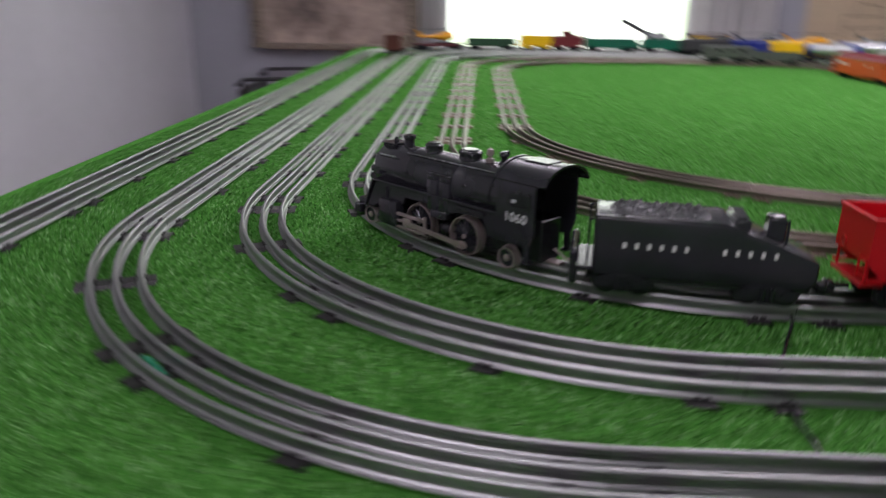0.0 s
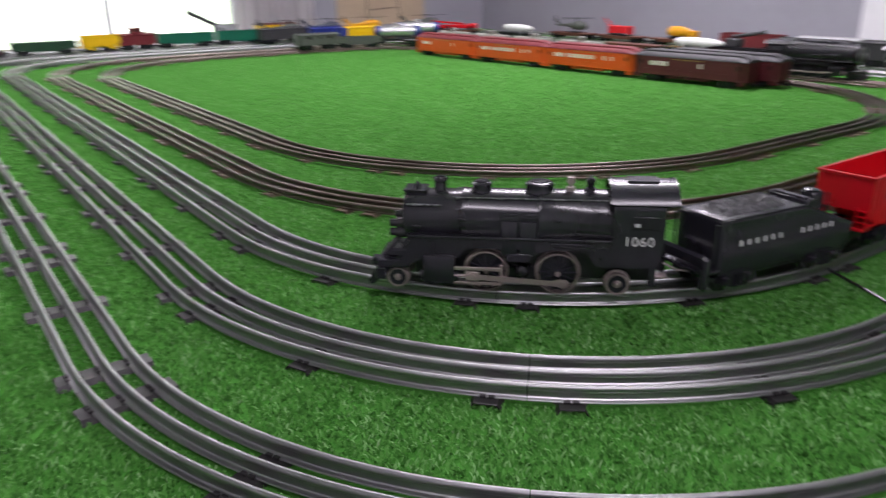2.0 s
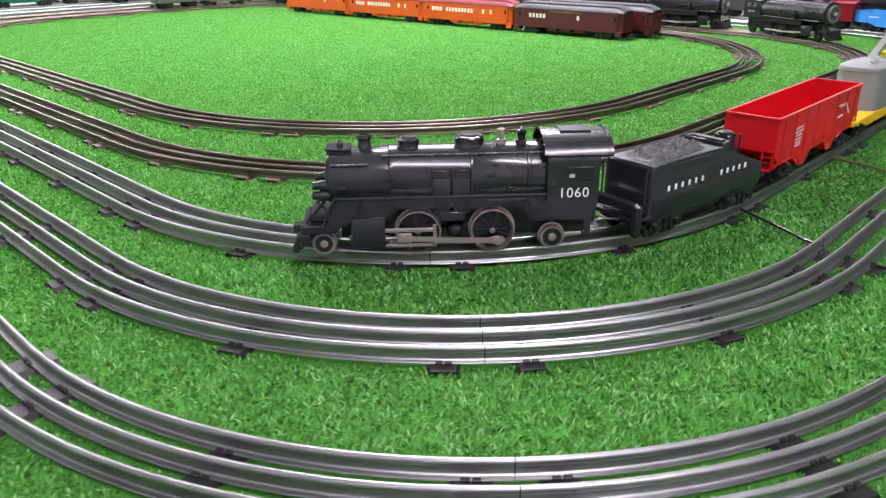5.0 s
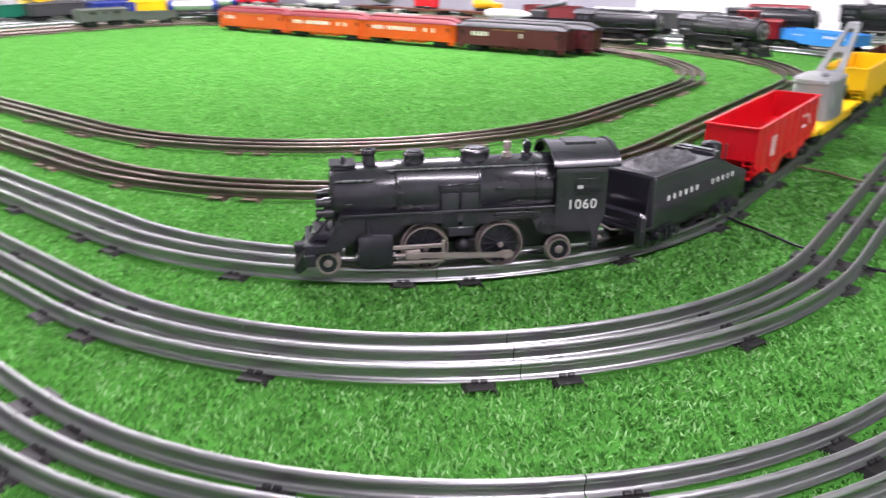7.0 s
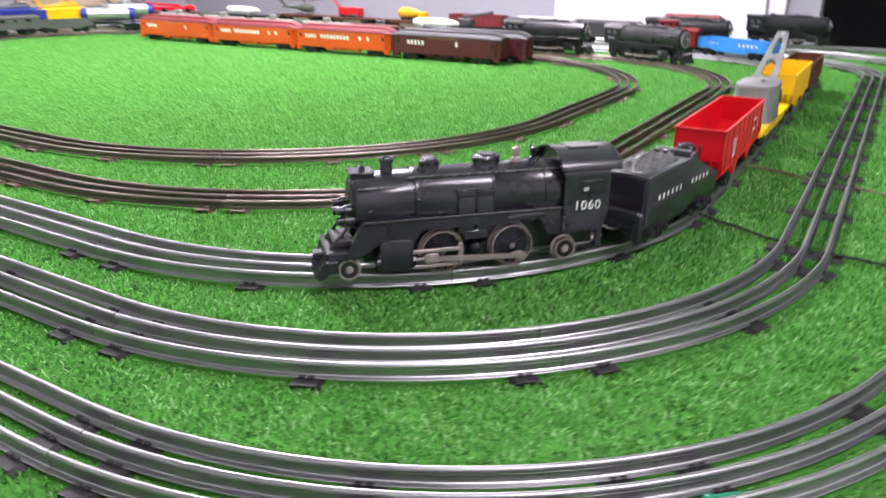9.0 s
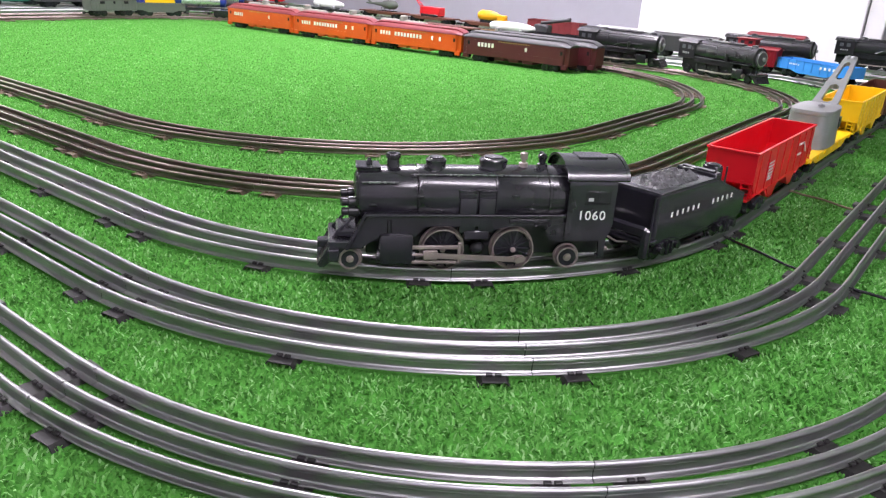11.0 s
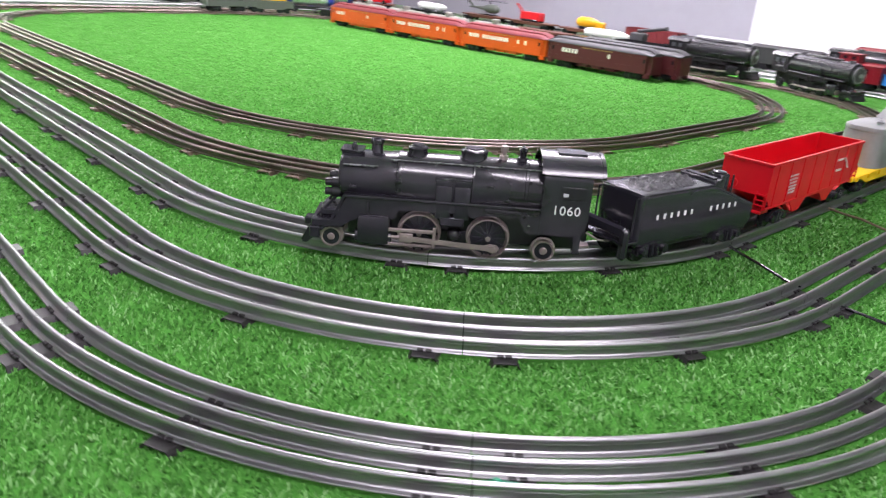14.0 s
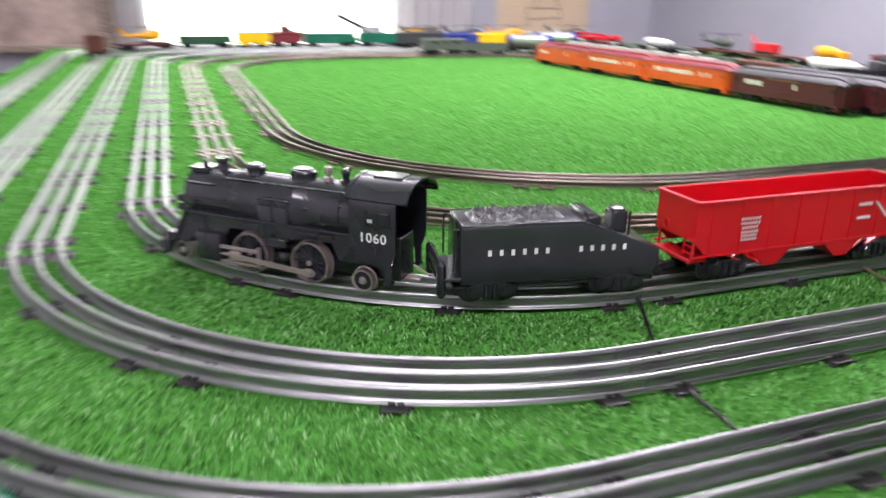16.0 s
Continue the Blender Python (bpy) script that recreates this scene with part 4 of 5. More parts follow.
    for x in (-L / 2 + 0.050, L / 2 - 0.050):
        bogie(e, x, 0.0085, 0.030)
    coupler(e, L / 2 - 0.002, 1)
    coupler(e, -L / 2 + 0.002, -1)
    return e


def gondola(m, colour, label, L=0.205, top=0.0420, name="gondola_car", lettered=False):
    e = empty(name, label, "gondola car", m, group="goods cars standing round the layout")
    bm = open_box(bmesh.new(), -L / 2, L / 2, -0.0265, 0.0265, 0.0180, top, 0.0015)
    part("body", bm, colour, e, smooth=False)
    bm = bmesh.new()
    for s in (-1, 1):
        for k in range(9):
            x = -L / 2 + 0.010 + k * (L - 0.020) / 8
            box(bm, x - 0.0012, x + 0.0012, s * 0.0265 - 0.0014, s * 0.0265 + 0.0014, 0.0180, top - 0.001)
        box(bm, -L / 2, L / 2, s * 0.0265 - 0.0014, s * 0.0265 + 0.0014, top - 0.0020, top)
        prism(bm, [(-0.060, 0.0185), (0.060, 0.0185), (0.040, 0.0120), (-0.040, 0.0120)], *sorted((s * 0.0250, s * 0.0265)))
    part("side_ribs", bm, colour, e, smooth=False)
    if lettered:
        for f, y in ((NEAR, 0.0281), (OTHER, -0.0281)):
            bars(e, "lettering", f(0.050, y, 0.0320), 0.060, 0.0062, 5, M_WHITE, "white painted lettering, drawn as bars")
            bars(e, "data_lettering", f(-0.050, y, 0.0320), 0.030, 0.0035, 6, M_WHITE)
    bogie(e, L / 2 - 0.034)
    bogie(e, -L / 2 + 0.034)
    coupler(e, L / 2 - 0.002, 1)
    coupler(e, -L / 2 + 0.002, -1)
    return e


def box_car(m, colour, label, L=0.20, top=0.0680, roof=None, name="boxcar", openings=(), cupola=False):
    e = empty(name, label, "caboose" if cupola else "boxcar", m, group="goods cars standing round the layout")
    body = part("body", box(bmesh.new(), -L / 2, L / 2, -0.0265, 0.0265, 0.0170, top - 0.006, 0.0006), colour, e, smooth=False)
    bm = prism(bmesh.new(), [(-0.0285, top - 0.006), (-0.0285, top - 0.0045), (0, top), (0.0285, top - 0.0045), (0.0285, top - 0.006)], -L / 2 - 0.003, L / 2 + 0.003, axis="x")
    box(bm, -L / 2, L / 2, -0.0045, 0.0045, top, top + 0.0012)
    part("roof", bm, roof or colour, e, smooth=False)
    for s in (-1, 1):
        for x, z, w, h in openings:
            part("window", box(bmesh.new(), x - w / 2, x + w / 2, min(s * 0.0262, s * 0.0286), max(s * 0.0262, s * 0.0286), z - h / 2, z + h / 2), M_BLACK2, body, smooth=False)
        bm = box(bmesh.new(), -0.022, 0.022, min(s * 0.0265, s * 0.0280), max(s * 0.0265, s * 0.0280), 0.0190, top - 0.008, 0.0004)
        if not cupola and not openings:
            part("sliding_door", bm, colour, body, smooth=False)
        else:
            bm.free()
        for k in range(5):
            for d in (-1, 1):
                x = d * (L / 2 - 0.006 - 0.011 * k)
                part("side_rib", box(bmesh.new(), x - 0.0008, x + 0.0008, s * 0.0266 - 0.0008, s * 0.0266 + 0.0008, 0.0180, top - 0.008), colour, body, smooth=False)
    if cupola:
        bm = box(bmesh.new(), -0.022, 0.022, -0.0200, 0.0200, top - 0.002, top + 0.0160, 0.0008)
        box(bm, -0.026, 0.026, -0.0230, 0.0230, top + 0.0160, top + 0.0180, 0.0006)
        cu = part("cupola", bm, colour, e, smooth=False)
        for s in (-1, 1):
            for x in (-0.010, 0.010):
                part("window", box(bmesh.new(), x - 0.005, x + 0.005, min(s * 0.0198, s * 0.0206), max(s * 0.0198, s * 0.0206), top + 0.005, top + 0.0120), M_BLACK2, cu, smooth=False)
    bogie(e, L / 2 - 0.034)
    bogie(e, -L / 2 + 0.034)
    coupler(e, L / 2 - 0.002, 1)
    coupler(e, -L / 2 + 0.002, -1)
    return e


def tank_car(m, colour, label, ends=None, L=0.20, radius=0.0215):
    e = flat_car(m, M_BLACK2, L, label, "tank_car", 0.0200, "goods cars standing round the layout")
    e["category"] = "tank car"
    r, z = radius, 0.0215 + radius
    bm = lathe(bmesh.new(), (-L / 2 + 0.010, 0, z), (1, 0, 0), [(0, 0.0003), (0.001, r * 0.47), (0.003, r * 0.79), (0.007, r), (0.05, r), (0.0505, r + 0.0006), (0.053, r + 0.0006), (0.0535, r), (L - 0.073, r), (L - 0.0725, r + 0.0006), (L - 0.070, r + 0.0006), (L - 0.0695, r), (L - 0.027, r), (L - 0.023, r * 0.79), (L - 0.021, r * 0.47), (L - 0.020, 0.0003)], 28)
    tank = part("tank", bm, colour, e)
    if ends:
        for s in (-1, 1):
            part("tank_end", lathe(bmesh.new(), (s * (L / 2 - 0.034), 0, z), (s, 0, 0), [(0, r + 0.0004), (0.017, r + 0.0004), (0.021, 0.0175), (0.023, 0.0105), (0.0242, 0.0003)], 28), ends, tank)
    part("dome", lathe(bmesh.new(), (0, 0, z + r - 0.003), (0, 0, 1), [(0, 0.0125), (0.012, 0.0120), (0.0145, 0.0095), (0.0155, 0.0003)], 20), colour, tank)
    return e


def helicopter(m, colour, label):
    e = empty("toy_helicopter", label, "toy helicopter", m @ Matrix.Scale(1.3, 4), group="toy helicopters on flat cars")
    bm = lathe(bmesh.new(), (0.055, 0, 0.020), (-1, 0, 0), [(0, 0.0004), (0.004, 0.008), (0.012, 0.0125), (0.030, 0.0140), (0.050, 0.0120), (0.062, 0.0070), (0.100, 0.0035), (0.128, 0.0025), (0.130, 0.0003)], 18)
    prism(bm, [(-0.062, 0.020), (-0.084, 0.040), (-0.074, 0.040), (-0.052, 0.022)], -0.001, 0.001)
    body = part("fuselage", bm, colour, e)
    bm = box(bmesh.new(), -0.050, 0.086, -0.0020, 0.0020, 0.0415, 0.0423)
    box(bm, 0.014, 0.018, -0.066, 0.066, 0.0413, 0.0421)
    tube(bm, (0.016, 0, 0.030), (0.016, 0, 0.045), 0.0020, n=8)
    part("rotor", bm, M_BLACK2, e, "dark grey plastic rotor at rest", smooth=False)
    bm = bmesh.new()
    for s in (-1, 1):
        rod(bm, [(0.045, s * 0.010, 0.0015), (-0.020, s * 0.010, 0.0015)], 0.0010, 6)
        for x in (0.030, -0.005):
            rod(bm, [(x, s * 0.010, 0.0015), (x, s * 0.006, 0.012)], 0.0009, 6)
    part("skids", bm, M_BLACK2, e)
    part("tail_rotor", box(bmesh.new(), -0.084, -0.080, 0.0012, 0.0022, 0.028, 0.048), M_BLACK2, e, smooth=False)
    return e


def dark_wheel(parent, x, side, r, name="driving_wheel"):
    y = side * 0.0165
    bm = lathe(bmesh.new(), (x, y - side * 0.0025, r), (0, side, 0), [(0, r * 1.12), (0.0014, r * 1.12), (0.0018, r), (0.0065, r * 0.97), (0.0065, r * 0.82), (0.0050, r * 0.80), (0.0050, r * 0.30), (0.0066, r * 0.24), (0.0070, 0.0003)], 26)
    return part(name, bm, M_BLACK2, parent)


def heavy_loco(m, label="heavy black toy steam locomotive with a long smooth boiler"):
    e = empty("steam_locomotive", label, "locomotive", m, group="black steam locomotives standing on the layout")
    bz = 0.0555
    rows = [(0, 0.0150), (0.0015, 0.0215), (0.004, 0.0240), (0.172, 0.0255)]
    boiler = part("boiler", lathe(bmesh.new(), (0.110, 0, bz), (-1, 0, 0), rows, 36), M_BLACK2, e)
    for d in (0.020, 0.050, 0.080, 0.108, 0.136):
        r = 0.0240 + 0.0015 * d / 0.172
        part("boiler_band", lathe(bmesh.new(), (0.110 - d, 0, bz), (-1, 0, 0), [(0, r), (0.0002, r + 0.0007), (0.0022, r + 0.0007), (0.0024, r)], 36), M_BLACK, boiler)
    bm = lathe(bmesh.new(), (0.110, 0, bz), (1, 0, 0), [(0, 0.0185), (0.002, 0.0175), (0.003, 0.0130), (0.0035, 0.0128), (0.0036, 0.0080), (0.005, 0.0078), (0.006, 0.0050), (0.0068, 0.0003)], 28)
    front = part("smokebox_door", bm, M_GREY_D, boiler, "dull silver smokebox front with a round headlight")
    part("hinge_ring", ring(bmesh.new(), (0.1125, 0, bz), (1, 0, 0), 0.0150, 0.0165, 0.0012, 28), M_GREY, front)
    part("headlight", lathe(bmesh.new(), (0.1160, 0, bz), (1, 0, 0), [(0, 0.0042), (0.004, 0.0042), (0.0042, 0.0034), (0.003, 0.0003)], 16), M_GREY, front, "round silver headlight")
    bm = lathe(bmesh.new(), (0.088, 0, bz + 0.0210), (0, 0, 1), [(0, 0.0095), (0.003, 0.0075), (0.0065, 0.0070), (0.0068, 0.0045), (0.006, 0.0003)], 16)
    part("chimney", bm, M_BLACK2, boiler)
    part("dome_casing", box(bmesh.new(), -0.035, 0.060, -0.0100, 0.0100, bz + 0.0205, bz + 0.0272, 0.0030, 2), M_BLACK2, boiler)
    for x in (0.020, -0.045):
        part("steam_dome", lathe(bmesh.new(), (x, 0, bz + 0.0225), (0, 0, 1), [(0, 0.0095), (0.004, 0.0085), (0.0064, 0.0060), (0.0074, 0.0003)], 18), M_BLACK2, boiler)
    for s in (-1, 1):
        bm = rod(bmesh.new(), [(0.098, s * 0.0185, bz + 0.0172), (-0.058, s * 0.0192, bz + 0.0180)], 0.0008, 6)
        for x in (0.090, 0.055, 0.020, -0.015, -0.050):
            tube(bm, (x, s * 0.0165, bz + 0.0150), (x, s * 0.0188, bz + 0.0176), 0.0010, n=6)
        part("handrail", bm, M_GREY_D, boiler, "thin grey handrail along the boiler")
        bm = rod(bmesh.new(), [(0.070, s * 0.0246, bz - 0.002), (0.010, s * 0.0252, bz - 0.003), (-0.010, s * 0.0250, bz - 0.012)], 0.0013, 8)
        part("feed_pipe", bm, M_BLACK, boiler)
        part("air_pump", tube(tube(bmesh.new(), (0.035, s * 0.0255, 0.043), (0.035, s * 0.0255, 0.058), 0.0040, n=14), (0.035, s * 0.0255, 0.048), (0.035, s * 0.0255, 0.052), 0.0048, n=14), M_BLACK2, boiler)
    bm = box(bmesh.new(), -0.062, 0.100, -0.0270, 0.0270, 0.0385, 0.0410, 0.0005)
    for s in (-1, 1):
        rod(bm, [(0.108, s * 0.0150, 0.064), (0.118, s * 0.0190, 0.022)], 0.0008, 6)
    part("running_board", bm, M_BLACK2, e, smooth=False)
    bm = box(bmesh.new(), -0.112, -0.060, -0.0270, 0.0270, 0.0340, 0.0720, 0.0015)
    prism(bm, [(-0.0285, 0.0715), (-0.020, 0.0785), (0, 0.0812), (0.020, 0.0785), (0.0285, 0.0715)], -0.116, -0.056, axis="x")
    cab = part("cab", bm, M_BLACK2, e, smooth=False)
    for s in (-1, 1):
        for x in (-0.096, -0.078):
            part("cab_window", box(bmesh.new(), x - 0.005, x + 0.005, min(s * 0.0268, s * 0.0274), max(s * 0.0268, s * 0.0274), 0.0565, 0.0660), M_PANE_D, cab, smooth=False)
        bars(cab, "cab_number", (NEAR if s > 0 else OTHER)(-0.087, s * 0.0273, 0.0475), 0.022, 0.0040, 4, M_GREY, "small grey painted number, drawn as bars")
    bm = box(bmesh.new(), -0.108, 0.100, -0.0120, 0.0120, 0.0100, 0.0400, 0.001)
    for s in (-1, 1):
        box(bm, -0.060, 0.056, min(s * 0.0215, s * 0.0250), max(s * 0.0215, s * 0.0250), 0.0285, 0.0390, 0.0006)
    part("frame", bm, M_BLACK2, e, smooth=False)
    bm = box(bmesh.new(), 0.098, 0.120, -0.0230, 0.0230, 0.0170, 0.0225, 0.0008)
    prism(bm, [(0.106, 0.0170), (0.120, 0.0170), (0.128, 0.0030), (0.122, 0.0030)], -0.0210, 0.0210)
    part("pilot", bm, M_BLACK2, e, smooth=False)
    for s in (-1, 1):
        part("cylinder", box(bmesh.new(), 0.058, 0.086, min(s * 0.0140, s * 0.0290), max(s * 0.0140, s * 0.0290), 0.0080, 0.0300, 0.003, 2), M_BLACK2, e)
        part("cylinder_cap", tube(bmesh.new(), (0.0855, s * 0.0220, 0.0150), (0.0880, s * 0.0220, 0.0150), 0.0052, n=16), M_STEEL, e, "bright steel cylinder cap")
        for x in (0.036, -0.002, -0.040):
            dark_wheel(e, x, s, 0.0165)
        part("side_rod", box(bmesh.new(), -0.042, 0.040, s * 0.0245 - 0.0008, s * 0.0245 + 0.0008, 0.0105, 0.0135, 0.0004), M_STEEL, e, smooth=False)
        part("main_rod", prism(bmesh.new(), [(0.060, 0.0165), (0.060, 0.0135), (-0.004, 0.0095), (-0.004, 0.0125)], *sorted((s * 0.0258, s * 0.0270))), M_STEEL, e, smooth=False)
        dark_wheel(e, 0.098, s, 0.0085, "pilot_wheel")
        dark_wheel(e, -0.085, s, 0.0095, "trailing_wheel")
    return e


M_PANE = plastic("pale_window_plastic", (0.78, 0.75, 0.68), 0.5)
M_PANE_D = plastic("grey_window_plastic", (0.055, 0.06, 0.07), 0.3)
M_GOLD = plastic("faded_gold_lettering", (0.42, 0.30, 0.10), 0.5)
M_GREY_D = plastic("dull_silver_paint", (0.07, 0.07, 0.075), 0.35)

# ---------------------------------------------------------------- the long train on the third loop
steam_loco(on_track(3, 7, 0.280))
slope_tender(pose(0.1710, 0.5455, RAIL_TOP, 0, 0, 171.0))
hopper_car(on_track(3, 6, 0.853), M_RED, True, "bright red plastic hopper car, open and empty, with white emblem", 0.220, 0.0640, 0.0240)
X0 = LOOPS[3][1] - LOOPS[3][5]
crane = flat_car(on_track(3, 6, X0 - 0.607), M_YELLOW, 0.245, "yellow flat car carrying a grey crane house with a raised boom", "crane_car")
crane["category"] = "crane car"
crane_parts(crane, M_CRANE, M_CRANE, 0.0240)
hopper_car(on_track(3, 6, X0 - 0.862), M_YELLOW, False, "yellow plastic hopper car, open and empty", 0.205, 0.0630)
gondola(on_track(3, 6, X0 - 1.090), M_BROWN, "brown plastic gondola car at the train's end", 0.200, 0.0560)

# ---------------------------------------------------------------- the coaches on the turf
ROW = [(1.128, 2.262), (1.140, 1.957), (1.152, 1.652), (1.168, 1.346)]
for i, (x, y) in enumerate(ROW):
    m = pose(x, y, 0.0, 0, 0, 93.0)
    if i == 0:
        passenger_car(m, M_ORANGE, M_ROOFRED, "orange plastic baggage coach with dull red roof on the turf", ((0.110, 5, 0.0085), (-0.045, 1, 0.009)))
    elif i < 3:
        passenger_car(m, M_ORANGE, M_ROOFRED, "orange plastic passenger coach with dull red roof on the turf", ((0.112, 4, 0.0095), (0.062, 9, 0.0105), (-0.060, 1, 0.010), (-0.085, 1, 0.010)))
    else:
        passenger_car(m, M_MAROON, M_ROOFGREY, "maroon plastic passenger coach with dark grey roof on the turf", ((0.100, 5, 0.0100), (-0.035, 1, 0.010)))


def side(k, y, flip=False):
    """A place on the loop's right-hand straight, the front towards the near end."""
    return pose(LOOPS[k][1], y, rail_top(k), 0, 0, -90 + (180 if flip else 0))


def far(k, x, flip=False):
    """A place on the loop's far straight."""
    return pose(x, LOOPS[k][3], rail_top(k), 0, 0, 180 if flip else 0)


DECK = Matrix.Translation((0, 0, 0.0240))


def loaded_flat(m, flat_label, colour, load=None, length=0.225):
    flat_car(m, colour, length, flat_label, group="flat cars standing round the layout")
    if load:
        load(m @ DECK)


def white_load(m):
    """A long rounded white shell lying in cradles."""
    e = empty("rounded_load", "long rounded white plastic load lying on a flat car", "load", m)
    part("shell", lathe(bmesh.new(), (-0.085, 0, 0.0165), (1, 0, 0), [(0, 0.0003), (0.004, 0.008), (0.014, 0.0125), (0.045, 0.0145), (0.110, 0.0145), (0.145, 0.0115), (0.166, 0.0060), (0.170, 0.0003)], 20), M_WHITEP, e)
    for x in (-0.045, 0.040):
        part("cradle", box(bmesh.new(), x - 0.006, x + 0.006, -0.019, 0.019, 0.0, 0.010, 0.001), M_GREY, e, smooth=False)


def gun_load(m):
    """A grey mount with a long barrel."""
    e = empty("cannon_load", "dark grey plastic cannon with a long barrel on a flat car", "load", m)
    part("mount", box(bmesh.new(), -0.030, 0.022, -0.016, 0.016, 0.0, 0.026, 0.004), M_ROOFGREY, e)
    part("barrel", tube(tube(bmesh.new(), (-0.010, 0, 0.030), (0.085, 0, 0.046), 0.006, 0.0045, 14), (0.083, 0, 0.0457), (0.093, 0, 0.0474), 0.0062, n=14), M_ROOFGREY, e)


def yellow_pod(m):
    """A rounded yellow machine with a cab."""
    e = empty("yellow_machine_load", "rounded bright yellow plastic machine on a flat car", "load", m)
    part("hull", lathe(bmesh.new(), (-0.045, 0, 0.0240), (1, 0, 0), [(0, 0.0003), (0.003, 0.012), (0.016, 0.0185), (0.050, 0.0190), (0.075, 0.0140), (0.090, 0.0085), (0.094, 0.0003)], 20), M_YELLOWO, e)
    part("tail", box(bmesh.new(), 0.040, 0.075, -0.010, 0.010, 0.008, 0.030, 0.003), M_YELLOWO, e)
    part("saddle", box(bmesh.new(), -0.030, 0.030, -0.014, 0.014, 0.0, 0.010, 0.001), M_BLACK2, e, smooth=False)


def red_crane_load(m):
    """A red lattice crane with a lifted jib."""
    e = empty("red_crane_load", "bright red plastic crawler crane on a flat car", "load", m)
    part("house", box(bmesh.new(), -0.050, 0.045, -0.018, 0.018, 0.004, 0.034, 0.002), M_RED, e)
    bm = bmesh.new()
    for s in (-1, 1):
        rod(bm, [(-0.040, s * 0.010, 0.020), (-0.085, s * 0.004, 0.060)], 0.0018, 6)
    for k in range(4):
        x, z = -0.048 - 0.010 * k, 0.027 + 0.0089 * k
        tube(bm, (x, -0.009 + 0.0012 * k, z), (x, 0.009 - 0.0012 * k, z), 0.0012, n=6)
    part("jib", bm, M_RED, e)
    for s in (-1, 1):
        part("crawler_track", box(bmesh.new(), -0.045, 0.040, s * 0.016 - 0.005, s * 0.016 + 0.005, 0.0, 0.009, 0.003), M_BLACK2, e)


def red_truck(m):
    """A long low red vehicle with a raised boom along its back."""
    e = empty("red_truck_load", "long low bright red plastic truck on a flat car", "load", m)
    part("body", box(bmesh.new(), -0.095, 0.095, -0.018, 0.018, 0.006, 0.020, 0.002), M_RED, e)
    part("cab", box(bmesh.new(), 0.060, 0.098, -0.019, 0.019, 0.006, 0.026, 0.004), M_RED, e)
    part("boom", prism(bmesh.new(), [(-0.100, 0.030), (-0.100, 0.037), (0.040, 0.028), (0.040, 0.020)], -0.008, 0.008), M_RED, e, smooth=False)
    for x in (-0.070, -0.020, 0.070):
        for s in (-1, 1):
            part("wheel", tube(bmesh.new(), (x, s * 0.014, 0.008), (x, s * 0.021, 0.008), 0.008, n=16), M_BLACK2, e)


def on_flat(colour, label):
    return lambda m: helicopter(m, colour, label)


M_WHITEP = plastic("white_plastic", (0.74, 0.74, 0.72), 0.4)
M_DULLGREY = plastic("dull_grey_plastic", (0.22, 0.22, 0.19), 0.5)
M_NAVYGREY = plastic("dark_blue_grey_plastic", (0.05, 0.06, 0.09), 0.45)
M_YELLOWO = plastic("orange_yellow_plastic", (0.72, 0.33, 0.008), 0.35)
M_SILVER = mat("silver_tank_paint", (0.62, 0.63, 0.64), 0.3, 0.85, 0.08, 30, grain=0.2)
DARK_FLAT = "dark brown plastic flat car on the layout's track"

# right-hand side, loop by loop
passenger_car(pose(1.236, 1.312, 0.0, 0, 0, 93.0), M_MAROON, M_ROOFGREY, "maroon plastic passenger coach beside the row on the turf", ((0.100, 5, 0.0100), (-0.035, 1, 0.010)))
for y in (1.840, 2.050, 2.260, 2.470):
    tank_car(side(5, y), M_DULLGREY, "dull grey plastic tank car with a low round dome", radius=0.0165)
heavy_loco(on_track(4, 5, 0.155), "heavy black toy steam locomotive on the worn curved track")
heavy_loco(side(4, 1.195), "heavy black toy steam locomotive standing before maroon coaches")
gondola(side(4, 1.400), M_BLACK2, "black painted coal tender behind a heavy locomotive", 0.150, 0.0520, "coal_tender")
loaded_flat(side(4, 1.640), DARK_FLAT, M_BLACK2)
loaded_flat(side(4, 1.890), DARK_FLAT, M_BLACK2)
gondola(on_track(3, 5, 0.165), M_BLUE, "bright blue plastic gondola car on shiny curved track", 0.205, 0.0430, lettered=True)
box_car(side(3, 0.925), M_CRIMSON, "dark red plastic caboose with a low cupola", 0.160, 0.0620, cupola=True, name="caboose", openings=((-0.045, 0.044, 0.012, 0.012), (0.045, 0.044, 0.012, 0.012)))
loaded_flat(side(3, 1.400), DARK_FLAT, M_BLACK2)
loaded_flat(side(3, 1.650), DARK_FLAT, M_BLACK2, white_load)
loaded_flat(side(3, 1.900), DARK_FLAT, M_BROWN)
heavy_loco(side(2, 0.900), "black toy steam locomotive with a round smokebox front")
box_car(side(2, 1.130), M_ROOFGREY, "dark grey plastic boxcar behind a locomotive", 0.190, 0.0640)
box_car(side(2, 1.355), M_ROOFGREY, "dark grey plastic boxcar behind a locomotive", 0.190, 0.0600)
loaded_flat(side(2, 1.600), DARK_FLAT, M_BLACK2, gun_load)
loaded_flat(side(2, 2.590), DARK_FLAT, M_BLACK2, white_load)
loaded_flat(on_track(2, 3, 0.300), DARK_FLAT, M_BROWN, red_truck)
box_car(side(1, 0.925), M_CRIMSON, "tall dark red plastic boxcar with peaked roof", 0.150, 0.0810)
box_car(side(1, 1.380), M_LGREY, "pale grey plastic boxcar with a flat roof", 0.200, 0.0560)
gondola(side(1, 1.640), M_ROOFRED, "dull red plastic gondola car before the pale wall", 0.200, 0.0540)
loaded_flat(side(1, 1.920), DARK_FLAT, M_BROWN, yellow_pod)
